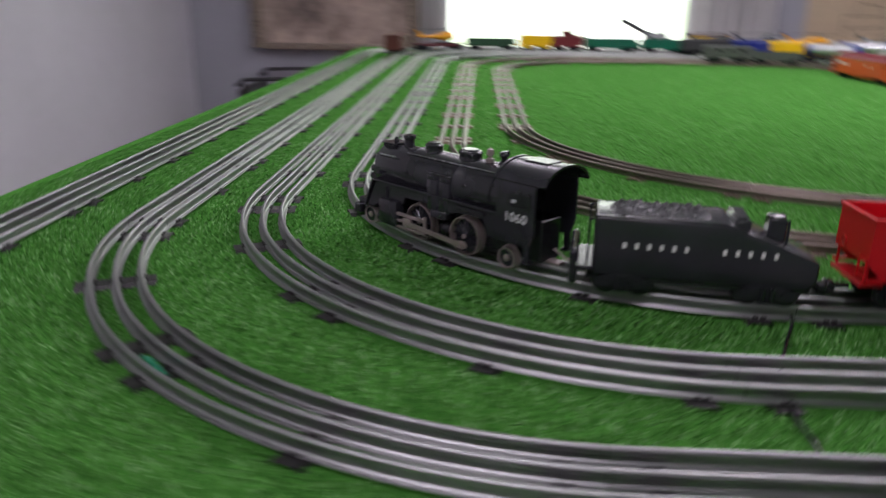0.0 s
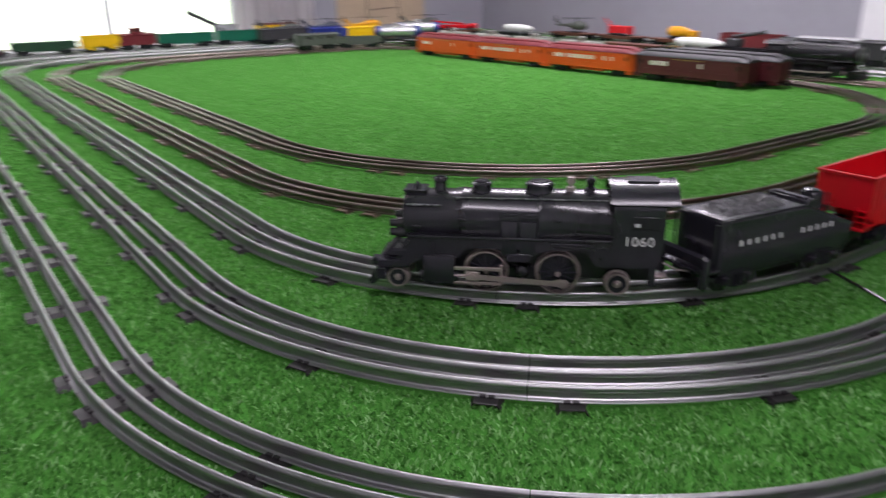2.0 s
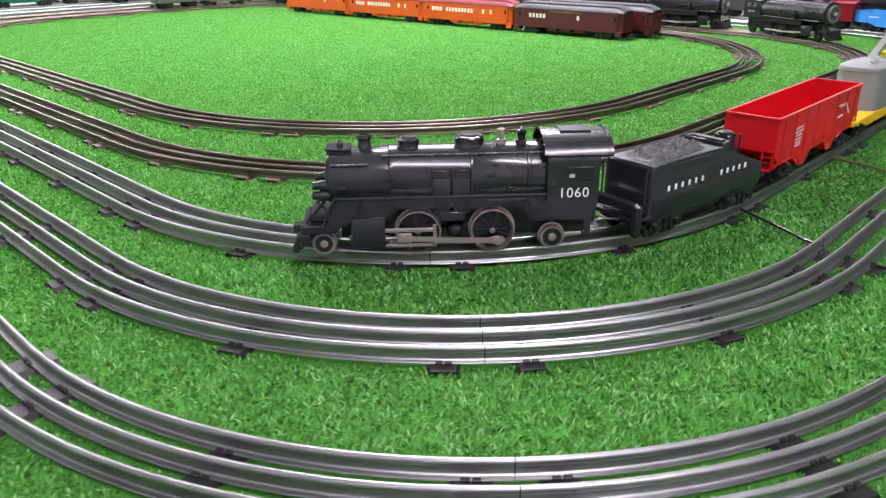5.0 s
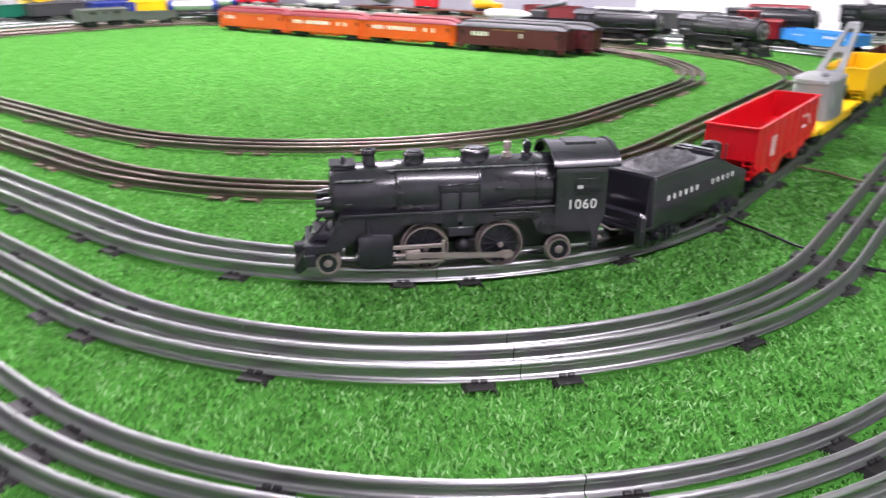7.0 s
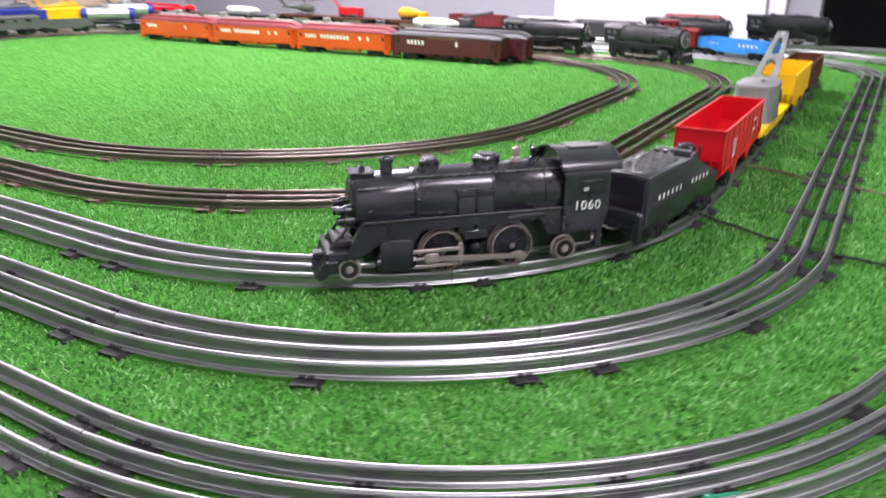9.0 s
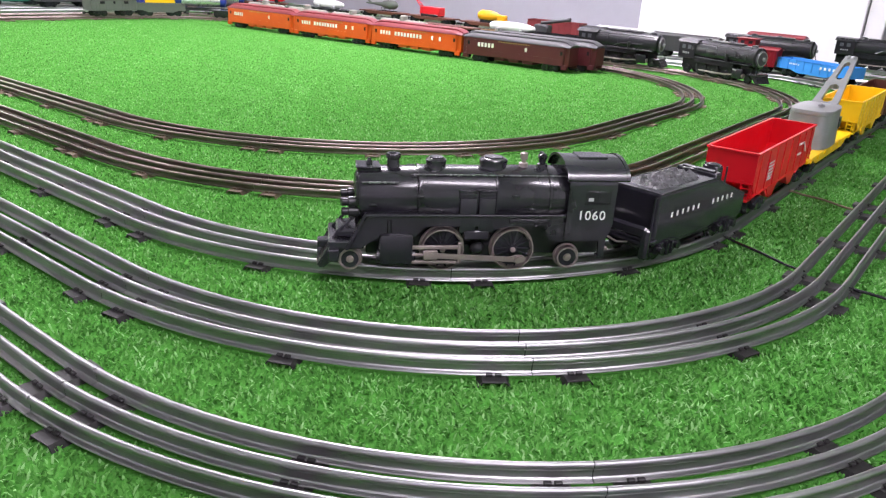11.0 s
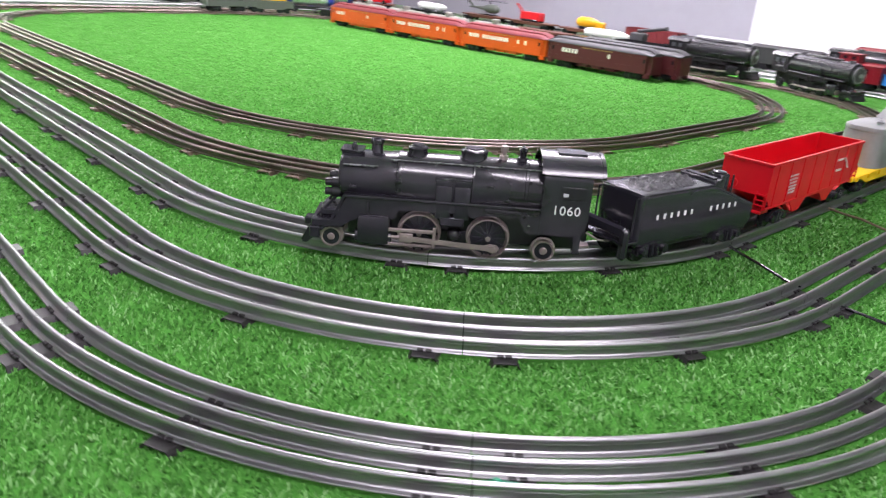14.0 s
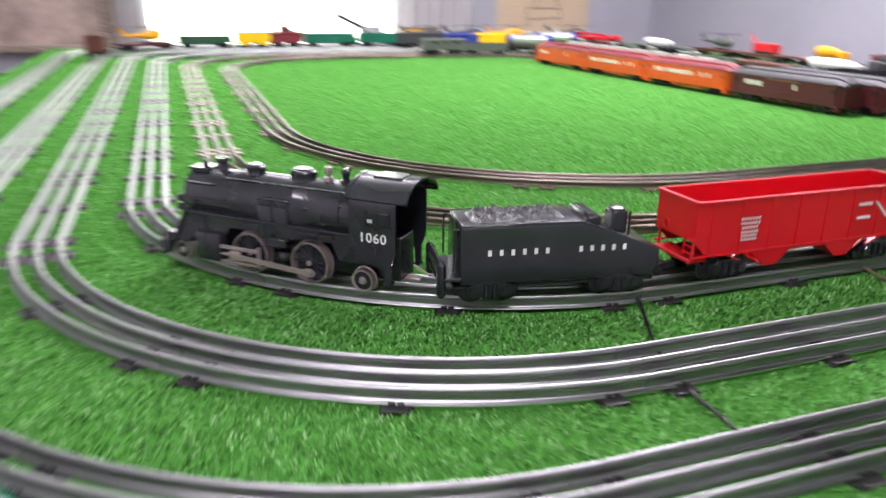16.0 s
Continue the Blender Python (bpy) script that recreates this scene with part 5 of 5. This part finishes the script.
loaded_flat(side(1, 2.180), DARK_FLAT, M_BROWN, red_crane_load)
loaded_flat(side(1, 2.430), DARK_FLAT, M_BROWN, on_flat(M_OLIVE, "dark olive plastic toy helicopter on a flat car"))
heavy_loco(on_track(0, 4, LOOPS[0][3] - 0.33 - 0.686), "black toy steam locomotive by the dark doorway")

# far side
box_car(on_track(5, 2, 0.872 - (LOOPS[5][0] + 0.42), False), M_OLIVE, "grey-green plastic work caboose with three dark windows", 0.155, 0.0560, name="work_caboose", openings=((-0.040, 0.042, 0.014, 0.008), (0.0, 0.042, 0.006, 0.008), (0.040, 0.042, 0.014, 0.008)))
gondola(on_track(5, 3, 0.152), M_OLIVE, "grey-green plastic gondola car on worn track", 0.160, 0.0390)
loaded_flat(on_track(5, 3, 0.430), DARK_FLAT, M_BLACK2)
box_car(far(3, 1.040), M_NAVY, "dark blue plastic boxcar with peaked roof", 0.170, 0.0600)
two_tone = box_car(far(4, 1.120), M_YELLOW, "yellow plastic boxcar with dark blue ends", 0.150, 0.0670, roof=M_YELLOW)
for s in (-1, 1):
    part("end_panel", box(bmesh.new(), s * 0.0745, s * 0.0925, -0.0268, 0.0268, 0.0175, 0.0630, 0.0006), M_NAVY, two_tone, "dark blue end panel", smooth=False)
tank_car(on_track(4, 3, 0.235), M_SILVER, "silver tank car with dark blue ends", M_NAVY)
tank_car(on_track(3, 3, 0.190), M_SILVER, "silver tank car with dark blue ends", M_NAVY)
box_car(far(2, 0.890), M_ROOFGREY, "dark grey plastic boxcar on the far track", 0.190, 0.0600)
OLIVE_HELI = "dark olive plastic toy helicopter on a flat car"
loaded_flat(far(1, 0.945), DARK_FLAT, M_BROWN, on_flat(M_OLIVE, OLIVE_HELI), 0.170)
loaded_flat(far(1, 1.135), DARK_FLAT, M_BROWN, on_flat(M_NAVYGREY, "dark blue-grey plastic toy helicopter on a flat car"), 0.170)
loaded_flat(far(1, 1.330), DARK_FLAT, M_BROWN, on_flat(M_YELLOWO, "orange-yellow plastic toy helicopter on a flat car"), 0.180)
loaded_flat(on_track(1, 3, 0.095), DARK_FLAT, M_BROWN, on_flat(M_OLIVE, OLIVE_HELI))
box_car(on_track(1, 1, 0.020), M_BROWN, "dark brown plastic boxcar seen end-on at the window end", 0.180, 0.0700)
loaded_flat(on_track(1, 1, 0.320), "maroon plastic flat car before the window", M_MAROON, on_flat(M_YELLOWO, "orange-yellow plastic toy helicopter on a flat car"))
gondola(far(1, 0.060), M_DGREEN, "dark green plastic gondola car before the window", 0.200, 0.0430)
hopper_car(far(1, 0.240), M_YELLOW, False, "yellow plastic hopper car before the window", 0.130, 0.0560)
box_car(far(1, 0.365), M_ROOFRED, "dull red plastic caboose with a low cupola before the window", 0.130, 0.0580, cupola=True, name="caboose")
gondola(far(1, 0.540), M_GREEN, "bluish green plastic gondola car before the window", 0.205, 0.0500)
gondola(far(1, 0.760), M_GREEN, "bluish green plastic gondola car before the window", 0.195, 0.0500)
far_crane = flat_car(far(0, 0.742), M_GREEN, 0.235, "green flat car carrying a pale grey crane before the window", "crane_car")
far_crane["category"] = "crane car"
crane_parts(far_crane, M_GREY, M_ROOFGREY, 0.0240, thick=0.0075)
box_car(far(0, 0.960), M_YELLOW, "yellow and black plastic boxcar on the far track", 0.170, 0.0660, roof=M_BROWN)

# ---------------------------------------------------------------- round the room
M_CURTAIN = mat("white_curtain", (0.74, 0.72, 0.72), 0.8, 0, 0.05, 8, 0.1, 200)
M_KRAFT = mat("kraft_paper", (0.52, 0.41, 0.28), 0.8, 0, 0.08, 6, 0.1, 80)
M_PENCIL = plastic("pencil_line", (0.20, 0.16, 0.12), 0.8)
M_CANVAS = mat("brown_landscape_paint", (0.40, 0.31, 0.26), 0.7, 0, 0.3, 4.5, 0.2, 60, second=(0.12, 0.09, 0.08), grain=0.25)
M_FRAME = mat("carved_bronze_frame", (0.30, 0.25, 0.20), 0.5, 0.3, 0.5, 90, 1.0, 130, second=(0.08, 0.06, 0.05))
M_DOORW = mat("white_door_paint", (0.86, 0.86, 0.87), 0.6, 0, 0.03, 4, 0.05, 90)
# the passage's shade, put into the colour of its surfaces
M_DARK = mat("passage_shade_black", (0.012, 0.012, 0.014), 0.8, 0, 0.2, 5)
M_GLOW = bpy.data.materials.new("bright_daylight")
M_GLOW.use_nodes = True
gn, gl = M_GLOW.node_tree.nodes, M_GLOW.node_tree.links
gn.remove(gn["Principled BSDF"])
em, tex, rampg = gn.new("ShaderNodeEmission"), gn.new("ShaderNodeTexNoise"), gn.new("ShaderNodeValToRGB")
tex.inputs["Scale"].default_value, tex.inputs["Detail"].default_value = 3.5, 6
rampg.color_ramp.elements[0].position, rampg.color_ramp.elements[1].position = 0.36, 0.58
rampg.color_ramp.elements[0].color, rampg.color_ramp.elements[1].color = (0.62, 0.80, 0.50, 1), (1, 1, 1, 1)
gl.new(tex.outputs["Fac"], rampg.inputs["Fac"])
gl.new(rampg.outputs["Color"], em.inputs["Color"])
em.inputs["Strength"].default_value = 5.0
gl.new(em.outputs["Emission"], gn["Material Output"].inputs["Surface"])

backdrop = to_object("backdrop", box(bmesh.new(), -1.6, 2.6, 5.6, 5.62, -1.2, 2.6), M_GLOW)
tagged(backdrop, "overexposed daylight and pale leaves outside the window", "backdrop", kind="structure")
win = empty("window_1", "wide white-framed window with bright daylight behind", "window", pose(0, 0, 0), kind="structure")
for x0, x1, z0, z1 in ((WX0, WX0 + 0.03, WZ0, WZ1), (WX1 - 0.03, WX1, WZ0, WZ1), (WX0, WX1, WZ0, WZ0 + 0.03), (WX0, WX1, WZ1 - 0.03, WZ1)):
    part("window_frame", box(bmesh.new(), x0, x1, ROOM_Y1 + 0.02, ROOM_Y1 + 0.07, z0, z1, 0.003), M_DOORW, win, smooth=False)
part("mullion", box(bmesh.new(), 0.462, 0.490, ROOM_Y1 + 0.02, ROOM_Y1 + 0.07, WZ0, WZ1, 0.003), M_DOORW, win, smooth=False)
for x0, x1 in ((WX0 + 0.03, 0.462), (0.490, WX1 - 0.03)):
    p = part("pane", box(bmesh.new(), x0, x1, ROOM_Y1 + 0.042, ROOM_Y1 + 0.046, WZ0 + 0.03, WZ1 - 0.03), M_GLASSC, win, smooth=False)
    p.visible_shadow = False
part("window_sill", box(bmesh.new(), WX0 - 0.03, WX1 + 0.03, ROOM_Y1 - 0.06, ROOM_Y1 + 0.02, WZ0 - 0.03, WZ0, 0.004), M_DOORW, win, smooth=False)


def curtain(x0, x1, label):
    """A hanging cloth with soft folds."""
    bm = bmesh.new()
    n = 36
    rows = []
    for z in (FLOOR + 0.03, 0.4, 1.45):
        rows.append([bm.verts.new((x0 + (x1 - x0) * i / n, ROOM_Y1 - 0.055 + 0.012 * math.sin(i * 1.05) + 0.006 * math.sin(i * 0.37 + z), z)) for i in range(n + 1)])
    for p, s in zip(rows, rows[1:]):
        for i in range(n):
            bm.faces.new((p[i], p[i + 1], s[i + 1], s[i]))
    r = bmesh.ops.solidify(bm, geom=bm.faces[:], thickness=0.003)
    ob = to_object("curtain", bm, M_CURTAIN, smooth=True)
    return tagged(ob, label, "curtain")


curtain(-0.300, -0.170, "narrow white cloth curtain beside the window")
curtain(1.060, 1.480, "white cloth curtain drawn beside the window")
cord = to_object("blind_cord", rod(bmesh.new(), [(-0.205, ROOM_Y1 - 0.085, 1.3), (-0.200, ROOM_Y1 - 0.085, 0.35), (-0.185, ROOM_Y1 - 0.085, 0.02)], 0.002, 6), M_BLACK2, smooth=True)
tagged(cord, "thin black blind cord hanging by the window", "cord")

picture = empty("framed_picture", "large brown landscape picture in a carved bronze frame", "picture", pose(-0.70, ROOM_Y1 - 0.03, 0.32))
part("canvas", box(bmesh.new(), -0.40, 0.345, -0.010, 0.025, -0.34, 0.70), M_CANVAS, picture, smooth=False)
for x0, x1, z0, z1 in ((0.345, 0.405, -0.37, 0.73), (-0.46, -0.40, -0.37, 0.73), (-0.40, 0.345, -0.375, -0.34), (-0.40, 0.345, 0.70, 0.735)):
    part("frame", box(bmesh.new(), x0, x1, -0.028, 0.028, z0, z1, 0.008, 2), M_FRAME, picture)
paper = empty("paper_drawing", "brown kraft paper sheet with rough pencil drawing on the wall", "drawing", pose(1.925, ROOM_Y1 - 0.004, 0.0))
part("sheet", box(bmesh.new(), -0.285, 0.285, -0.003, 0.003, 0.01, 0.62), M_KRAFT, paper, smooth=False)
bm = bmesh.new()
for a, b in (((-0.10, 0.05), (-0.10, 0.15)), ((-0.10, 0.15), (0.10, 0.15)), ((0.10, 0.15), (0.12, 0.05)), ((-0.06, 0.15), (-0.03, 0.21)), ((-0.03, 0.21), (0.07, 0.20)), ((0.07, 0.20), (0.10, 0.15)), ((-0.08, 0.09), (0.10, 0.10))):
    tube(bm, (a[0], -0.0042, a[1]), (b[0], -0.0042, b[1]), 0.0028, n=6)
part("pencil_lines", bm, M_PENCIL, paper, "loose dark pencil strokes", smooth=False)

# a white door leaf on the right wall, and a passage beyond the opening with its shade put into near-black colour
door = empty("door_1", "plain white painted door with a narrow frame", "door", pose(ROOM_X1, 0, 0), kind="structure")
part("door_leaf", box(bmesh.new(), -0.035, -0.002, 0.84, 1.62, FLOOR + 0.005, 1.28, 0.003), M_DOORW, door, smooth=False)
part("door_frame", box(bmesh.new(), -0.020, -0.002, 1.625, 1.685, FLOOR, 1.34, 0.002), M_DOORW, door, smooth=False)
part("door_frame", box(bmesh.new(), -0.020, -0.002, 0.775, 0.835, FLOOR, 1.34, 0.002), M_DOORW, door, smooth=False)
slab("passage_wall", ROOM_X1 + 1.0, ROOM_X1 + 1.1, -0.7, 1.2, FLOOR, CEIL, M_DARK, "passage wall beyond the doorway, coloured near black as shade")
slab("passage_wall_2", ROOM_X1 + 0.1, ROOM_X1 + 1.0, 1.1, 1.2, FLOOR, CEIL, M_DARK, "passage wall beyond the doorway, coloured near black as shade")
slab("passage_wall_3", ROOM_X1 + 0.1, ROOM_X1 + 1.0, -0.7, -0.6, FLOOR, CEIL, M_DARK, "passage wall beyond the doorway, coloured near black as shade")
slab("passage_ceiling", ROOM_X1 + 0.1, ROOM_X1 + 1.1, -0.7, 1.2, CEIL, CEIL + 0.1, M_DARK, "passage ceiling coloured near black as shade", "ceiling")
slab("passage_floor", ROOM_X1 + 0.1, ROOM_X1 + 1.1, -0.7, 1.2, FLOOR - 0.1, FLOOR, M_DARK, "passage floor coloured near black as shade", "floor")

# a chair by the left wall
chair = empty("armchair", "dark metal-framed chair with a dull red seat by the wall", "chair", pose(-0.86, 3.70, FLOOR, 0, 0, 4))
part("seat", box(bmesh.new(), -0.24, 0.24, -0.24, 0.24, 0.42, 0.48, 0.02, 3), M_ROOFRED, chair)
part("backrest", box(bmesh.new(), -0.26, -0.21, -0.22, 0.22, 0.49, 0.56, 0.02, 3), M_ROOFGREY, chair)
for s in (-1, 1):
    part("armrest", rod(bmesh.new(), [(-0.25, s * 0.25, 0.575), (-0.21, s * 0.26, 0.605), (0.15, s * 0.26, 0.615), (0.24, s * 0.26, 0.60)], 0.009, 10), M_ROOFGREY, chair)
    for x in (-0.22, 0.22):
        part("leg", rod(bmesh.new(), [(x, s * 0.25, 0.0), (x, s * 0.25, 0.60)], 0.007, 10), M_BLACK2, chair)

# ---------------------------------------------------------------- wires and odds and ends on the turf
M_WIRE_B = plastic("brown_wire", (0.16, 0.12, 0.075), 0.5)
for pts, wire in (([(0.236, 0.520, 0.006), (0.232, 0.508, 0.0045), (0.218, 0.481, 0.0052), (0.206, 0.456, 0.0042), (0.199, 0.440, 0.0050)], M_BLACK2),
                  ([(0.190, 0.404, 0.0045), (0.186, 0.385, 0.0058), (0.187, 0.365, 0.0045), (0.184, 0.345, 0.0050)], M_BLACK2),
                  ([(0.458, 0.518, 0.006), (0.455, 0.502, 0.0050), (0.450, 0.480, 0.0056), (0.440, 0.455, 0.0045), (0.436, 0.440, 0.0050)], M_WIRE_B),
                  ([(0.426, 0.404, 0.0045), (0.416, 0.384, 0.0056), (0.402, 0.362, 0.0050), (0.398, 0.346, 0.0050)], M_WIRE_B)):
    ob = to_object("track_wire", rod(bmesh.new(), pts, 0.0013, 8), wire, smooth=True)
    tagged(ob, "thin black feeder wire lying between two tracks" if wire is M_BLACK2 else "thin brown feeder wire lying between two tracks", "wire")
M_CLIP = plastic("teal_green_plastic", (0.01, 0.20, 0.10), 0.35)
bm = rod(bmesh.new(), [(-0.182, 0.430, 0.0046), (-0.174, 0.4215, 0.0066), (-0.166, 0.4140, 0.0060), (-0.160, 0.4085, 0.0046)], 0.0014, 8)
lathe(bm, (-0.174, 0.4215, 0.0046), (0, 0, 1), [(0, 0.0026), (0.003, 0.0026), (0.0038, 0.0016), (0.004, 0.0003)], 12)
tagged(to_object("wire_clip", bm, M_CLIP, smooth=True), "small teal green plastic wire clip between the rails", "clip")

# ---------------------------------------------------------------- blades of turf
M_BLADE = bpy.data.materials.new("turf_blade")
M_BLADE.use_nodes = True
bn_, bl_ = M_BLADE.node_tree.nodes, M_BLADE.node_tree.links
bn_.remove(bn_["Principled BSDF"])
bb = bn_.new("ShaderNodeBsdfDiffuse")
bg = bn_.new("ShaderNodeNewGeometry")
br = bn_.new("ShaderNodeValToRGB")
# the palest end paints the sheen and small glints into a few blades
for pos, col in ((0.0, (0.058, 0.190, 0.036)), (0.42, (0.114, 0.335, 0.066)), (0.80, (0.160, 0.412, 0.100)), (1.0, (0.330, 0.580, 0.250))):
    el = br.color_ramp.elements[0] if pos == 0.0 else (br.color_ramp.elements[-1] if pos == 1.0 else br.color_ramp.elements.new(pos))
    el.position, el.color = pos, (*col, 1)
patchy = bn_.new("ShaderNodeTexNoise")
patchy.inputs["Scale"].default_value, patchy.inputs["Detail"].default_value = 22, 3
bl_.new(bg.outputs["Position"], patchy.inputs["Vector"])
shift = bn_.new("ShaderNodeMath")
shift.operation = "MULTIPLY_ADD"
shift.inputs[1].default_value, shift.inputs[2].default_value = 0.5, -0.25
bl_.new(patchy.outputs["Fac"], shift.inputs[0])
both = bn_.new("ShaderNodeMath")
bl_.new(bg.outputs["Random Per Island"], both.inputs[0])
bl_.new(shift.outputs[0], both.inputs[1])
bl_.new(both.outputs[0], br.inputs["Fac"])
bl_.new(br.outputs["Color"], bb.inputs["Color"])
# thin plastic lets part of the light through
thin, blend = bn_.new("ShaderNodeBsdfTranslucent"), bn_.new("ShaderNodeMixShader")
blend.inputs["Fac"].default_value = 0.28
bl_.new(br.outputs["Color"], thin.inputs["Color"])
bl_.new(bb.outputs[0], blend.inputs[1])
bl_.new(thin.outputs[0], blend.inputs[2])
bl_.new(blend.outputs[0], bn_["Material Output"].inputs["Surface"])


def track_distance(x, y):
    """How far points lie from the nearest centre rail."""
    best = np.full(x.shape, 9.0)
    for k in LOOPS:
        for piece in loop_pieces(k):
            if piece[0] == "straight":
                _, (sx, sy), way, length = piece
                c, s = math.cos(radians(way)), math.sin(radians(way))
                u, v = (x - sx) * c + (y - sy) * s, -(x - sx) * s + (y - sy) * c
                d = np.where((u >= 0) & (u <= length), np.abs(v), 9.0)
            else:
                _, (cx, cy), start, r = piece
                a = (start - np.degrees(np.arctan2(y - cy, x - cx))) % 360
                d = np.where(a <= 90, np.abs(np.hypot(x - cx, y - cy) - r), 9.0)
            best = np.minimum(best, d)
    return best


def turf_sheet(name, x0, x1, y0, y1, count, seed):
    """Curly blades: thick near the table's open corner, thinner and broader farther off."""
    rng = np.random.default_rng(seed)
    x, y = rng.uniform(x0, x1, count), rng.uniform(y0, y1, count)
    away = np.hypot(np.maximum(0.0, x - 0.25) * 0.9 + np.maximum(0.0, -0.45 - x), np.maximum(0.0, y - 0.55))
    d = track_distance(x, y)
    keep = (np.abs(d - GAUGE) > 0.0035) & (d > 0.0035) & (rng.uniform(0, 1, count) < 1.0 / (1.0 + 1.6 * away))
    x, y, d, away = x[keep], y[keep], d[keep], away[keep]
    n = len(x)
    h = rng.uniform(0.5, 1.0, n) * (0.0052 - 0.0026 * np.minimum(1.0, away)) * np.where(d < 0.022, 0.4, np.where(d < 0.030, 0.6, 1.0))
    wide = 0.00135 * (1.0 - 0.15 * np.minimum(1.0, away)) * rng.uniform(0.8, 1.25, n)
    turn, lean = rng.uniform(0, 2 * np.pi, n), rng.uniform(0.75, 1.35, n) + 0.12 * np.minimum(1.0, away)
    lx, ly = np.cos(turn) * np.sin(lean) * h, np.sin(turn) * np.sin(lean) * h
    face = turn + np.pi / 2 + rng.uniform(-0.7, 0.7, n)
    wx, wy = np.cos(face) * wide / 2, np.sin(face) * wide / 2
    z1 = np.cos(lean) * h + 0.0008
    v = np.empty((n, 5, 3))
    v[:, 0] = np.stack([x - wx, y - wy, np.full(n, -0.0005)], -1)
    v[:, 1] = np.stack([x + wx, y + wy, np.full(n, -0.0005)], -1)
    v[:, 2] = np.stack([x + wx + lx * 0.5, y + wy + ly * 0.5, z1 * 0.70], -1)
    v[:, 3] = np.stack([x - wx + lx * 0.5, y - wy + ly * 0.5, z1 * 0.70], -1)
    v[:, 4] = np.stack([x + lx, y + ly, z1], -1)
    base = np.arange(n)[:, None] * 5
    loops = (base + np.array([0, 1, 2, 3, 3, 2, 4])).reshape(-1)
    starts = (np.arange(n)[:, None] * 7 + np.array([0, 4])).reshape(-1)
    totals = np.tile(np.array([4, 3]), n)
    me = bpy.data.meshes.new(name)
    me.vertices.add(n * 5)
    me.vertices.foreach_set("co", v.reshape(-1))
    me.loops.add(len(loops))
    me.loops.foreach_set("vertex_index", loops.astype(np.int32))
    me.polygons.add(n * 2)
    me.polygons.foreach_set("loop_start", starts.astype(np.int32))
    me.polygons.foreach_set("loop_total", totals.astype(np.int32))
    me.update(calc_edges=True)
    me.validate()
    me.materials.append(M_BLADE)
    return tagged(new(name, me), "short curly green plastic turf blades", "turf", kind="stuff")


turf_sheet("turf_blades", -0.49, 1.75, 0.12, 2.72, 1700000, 3)
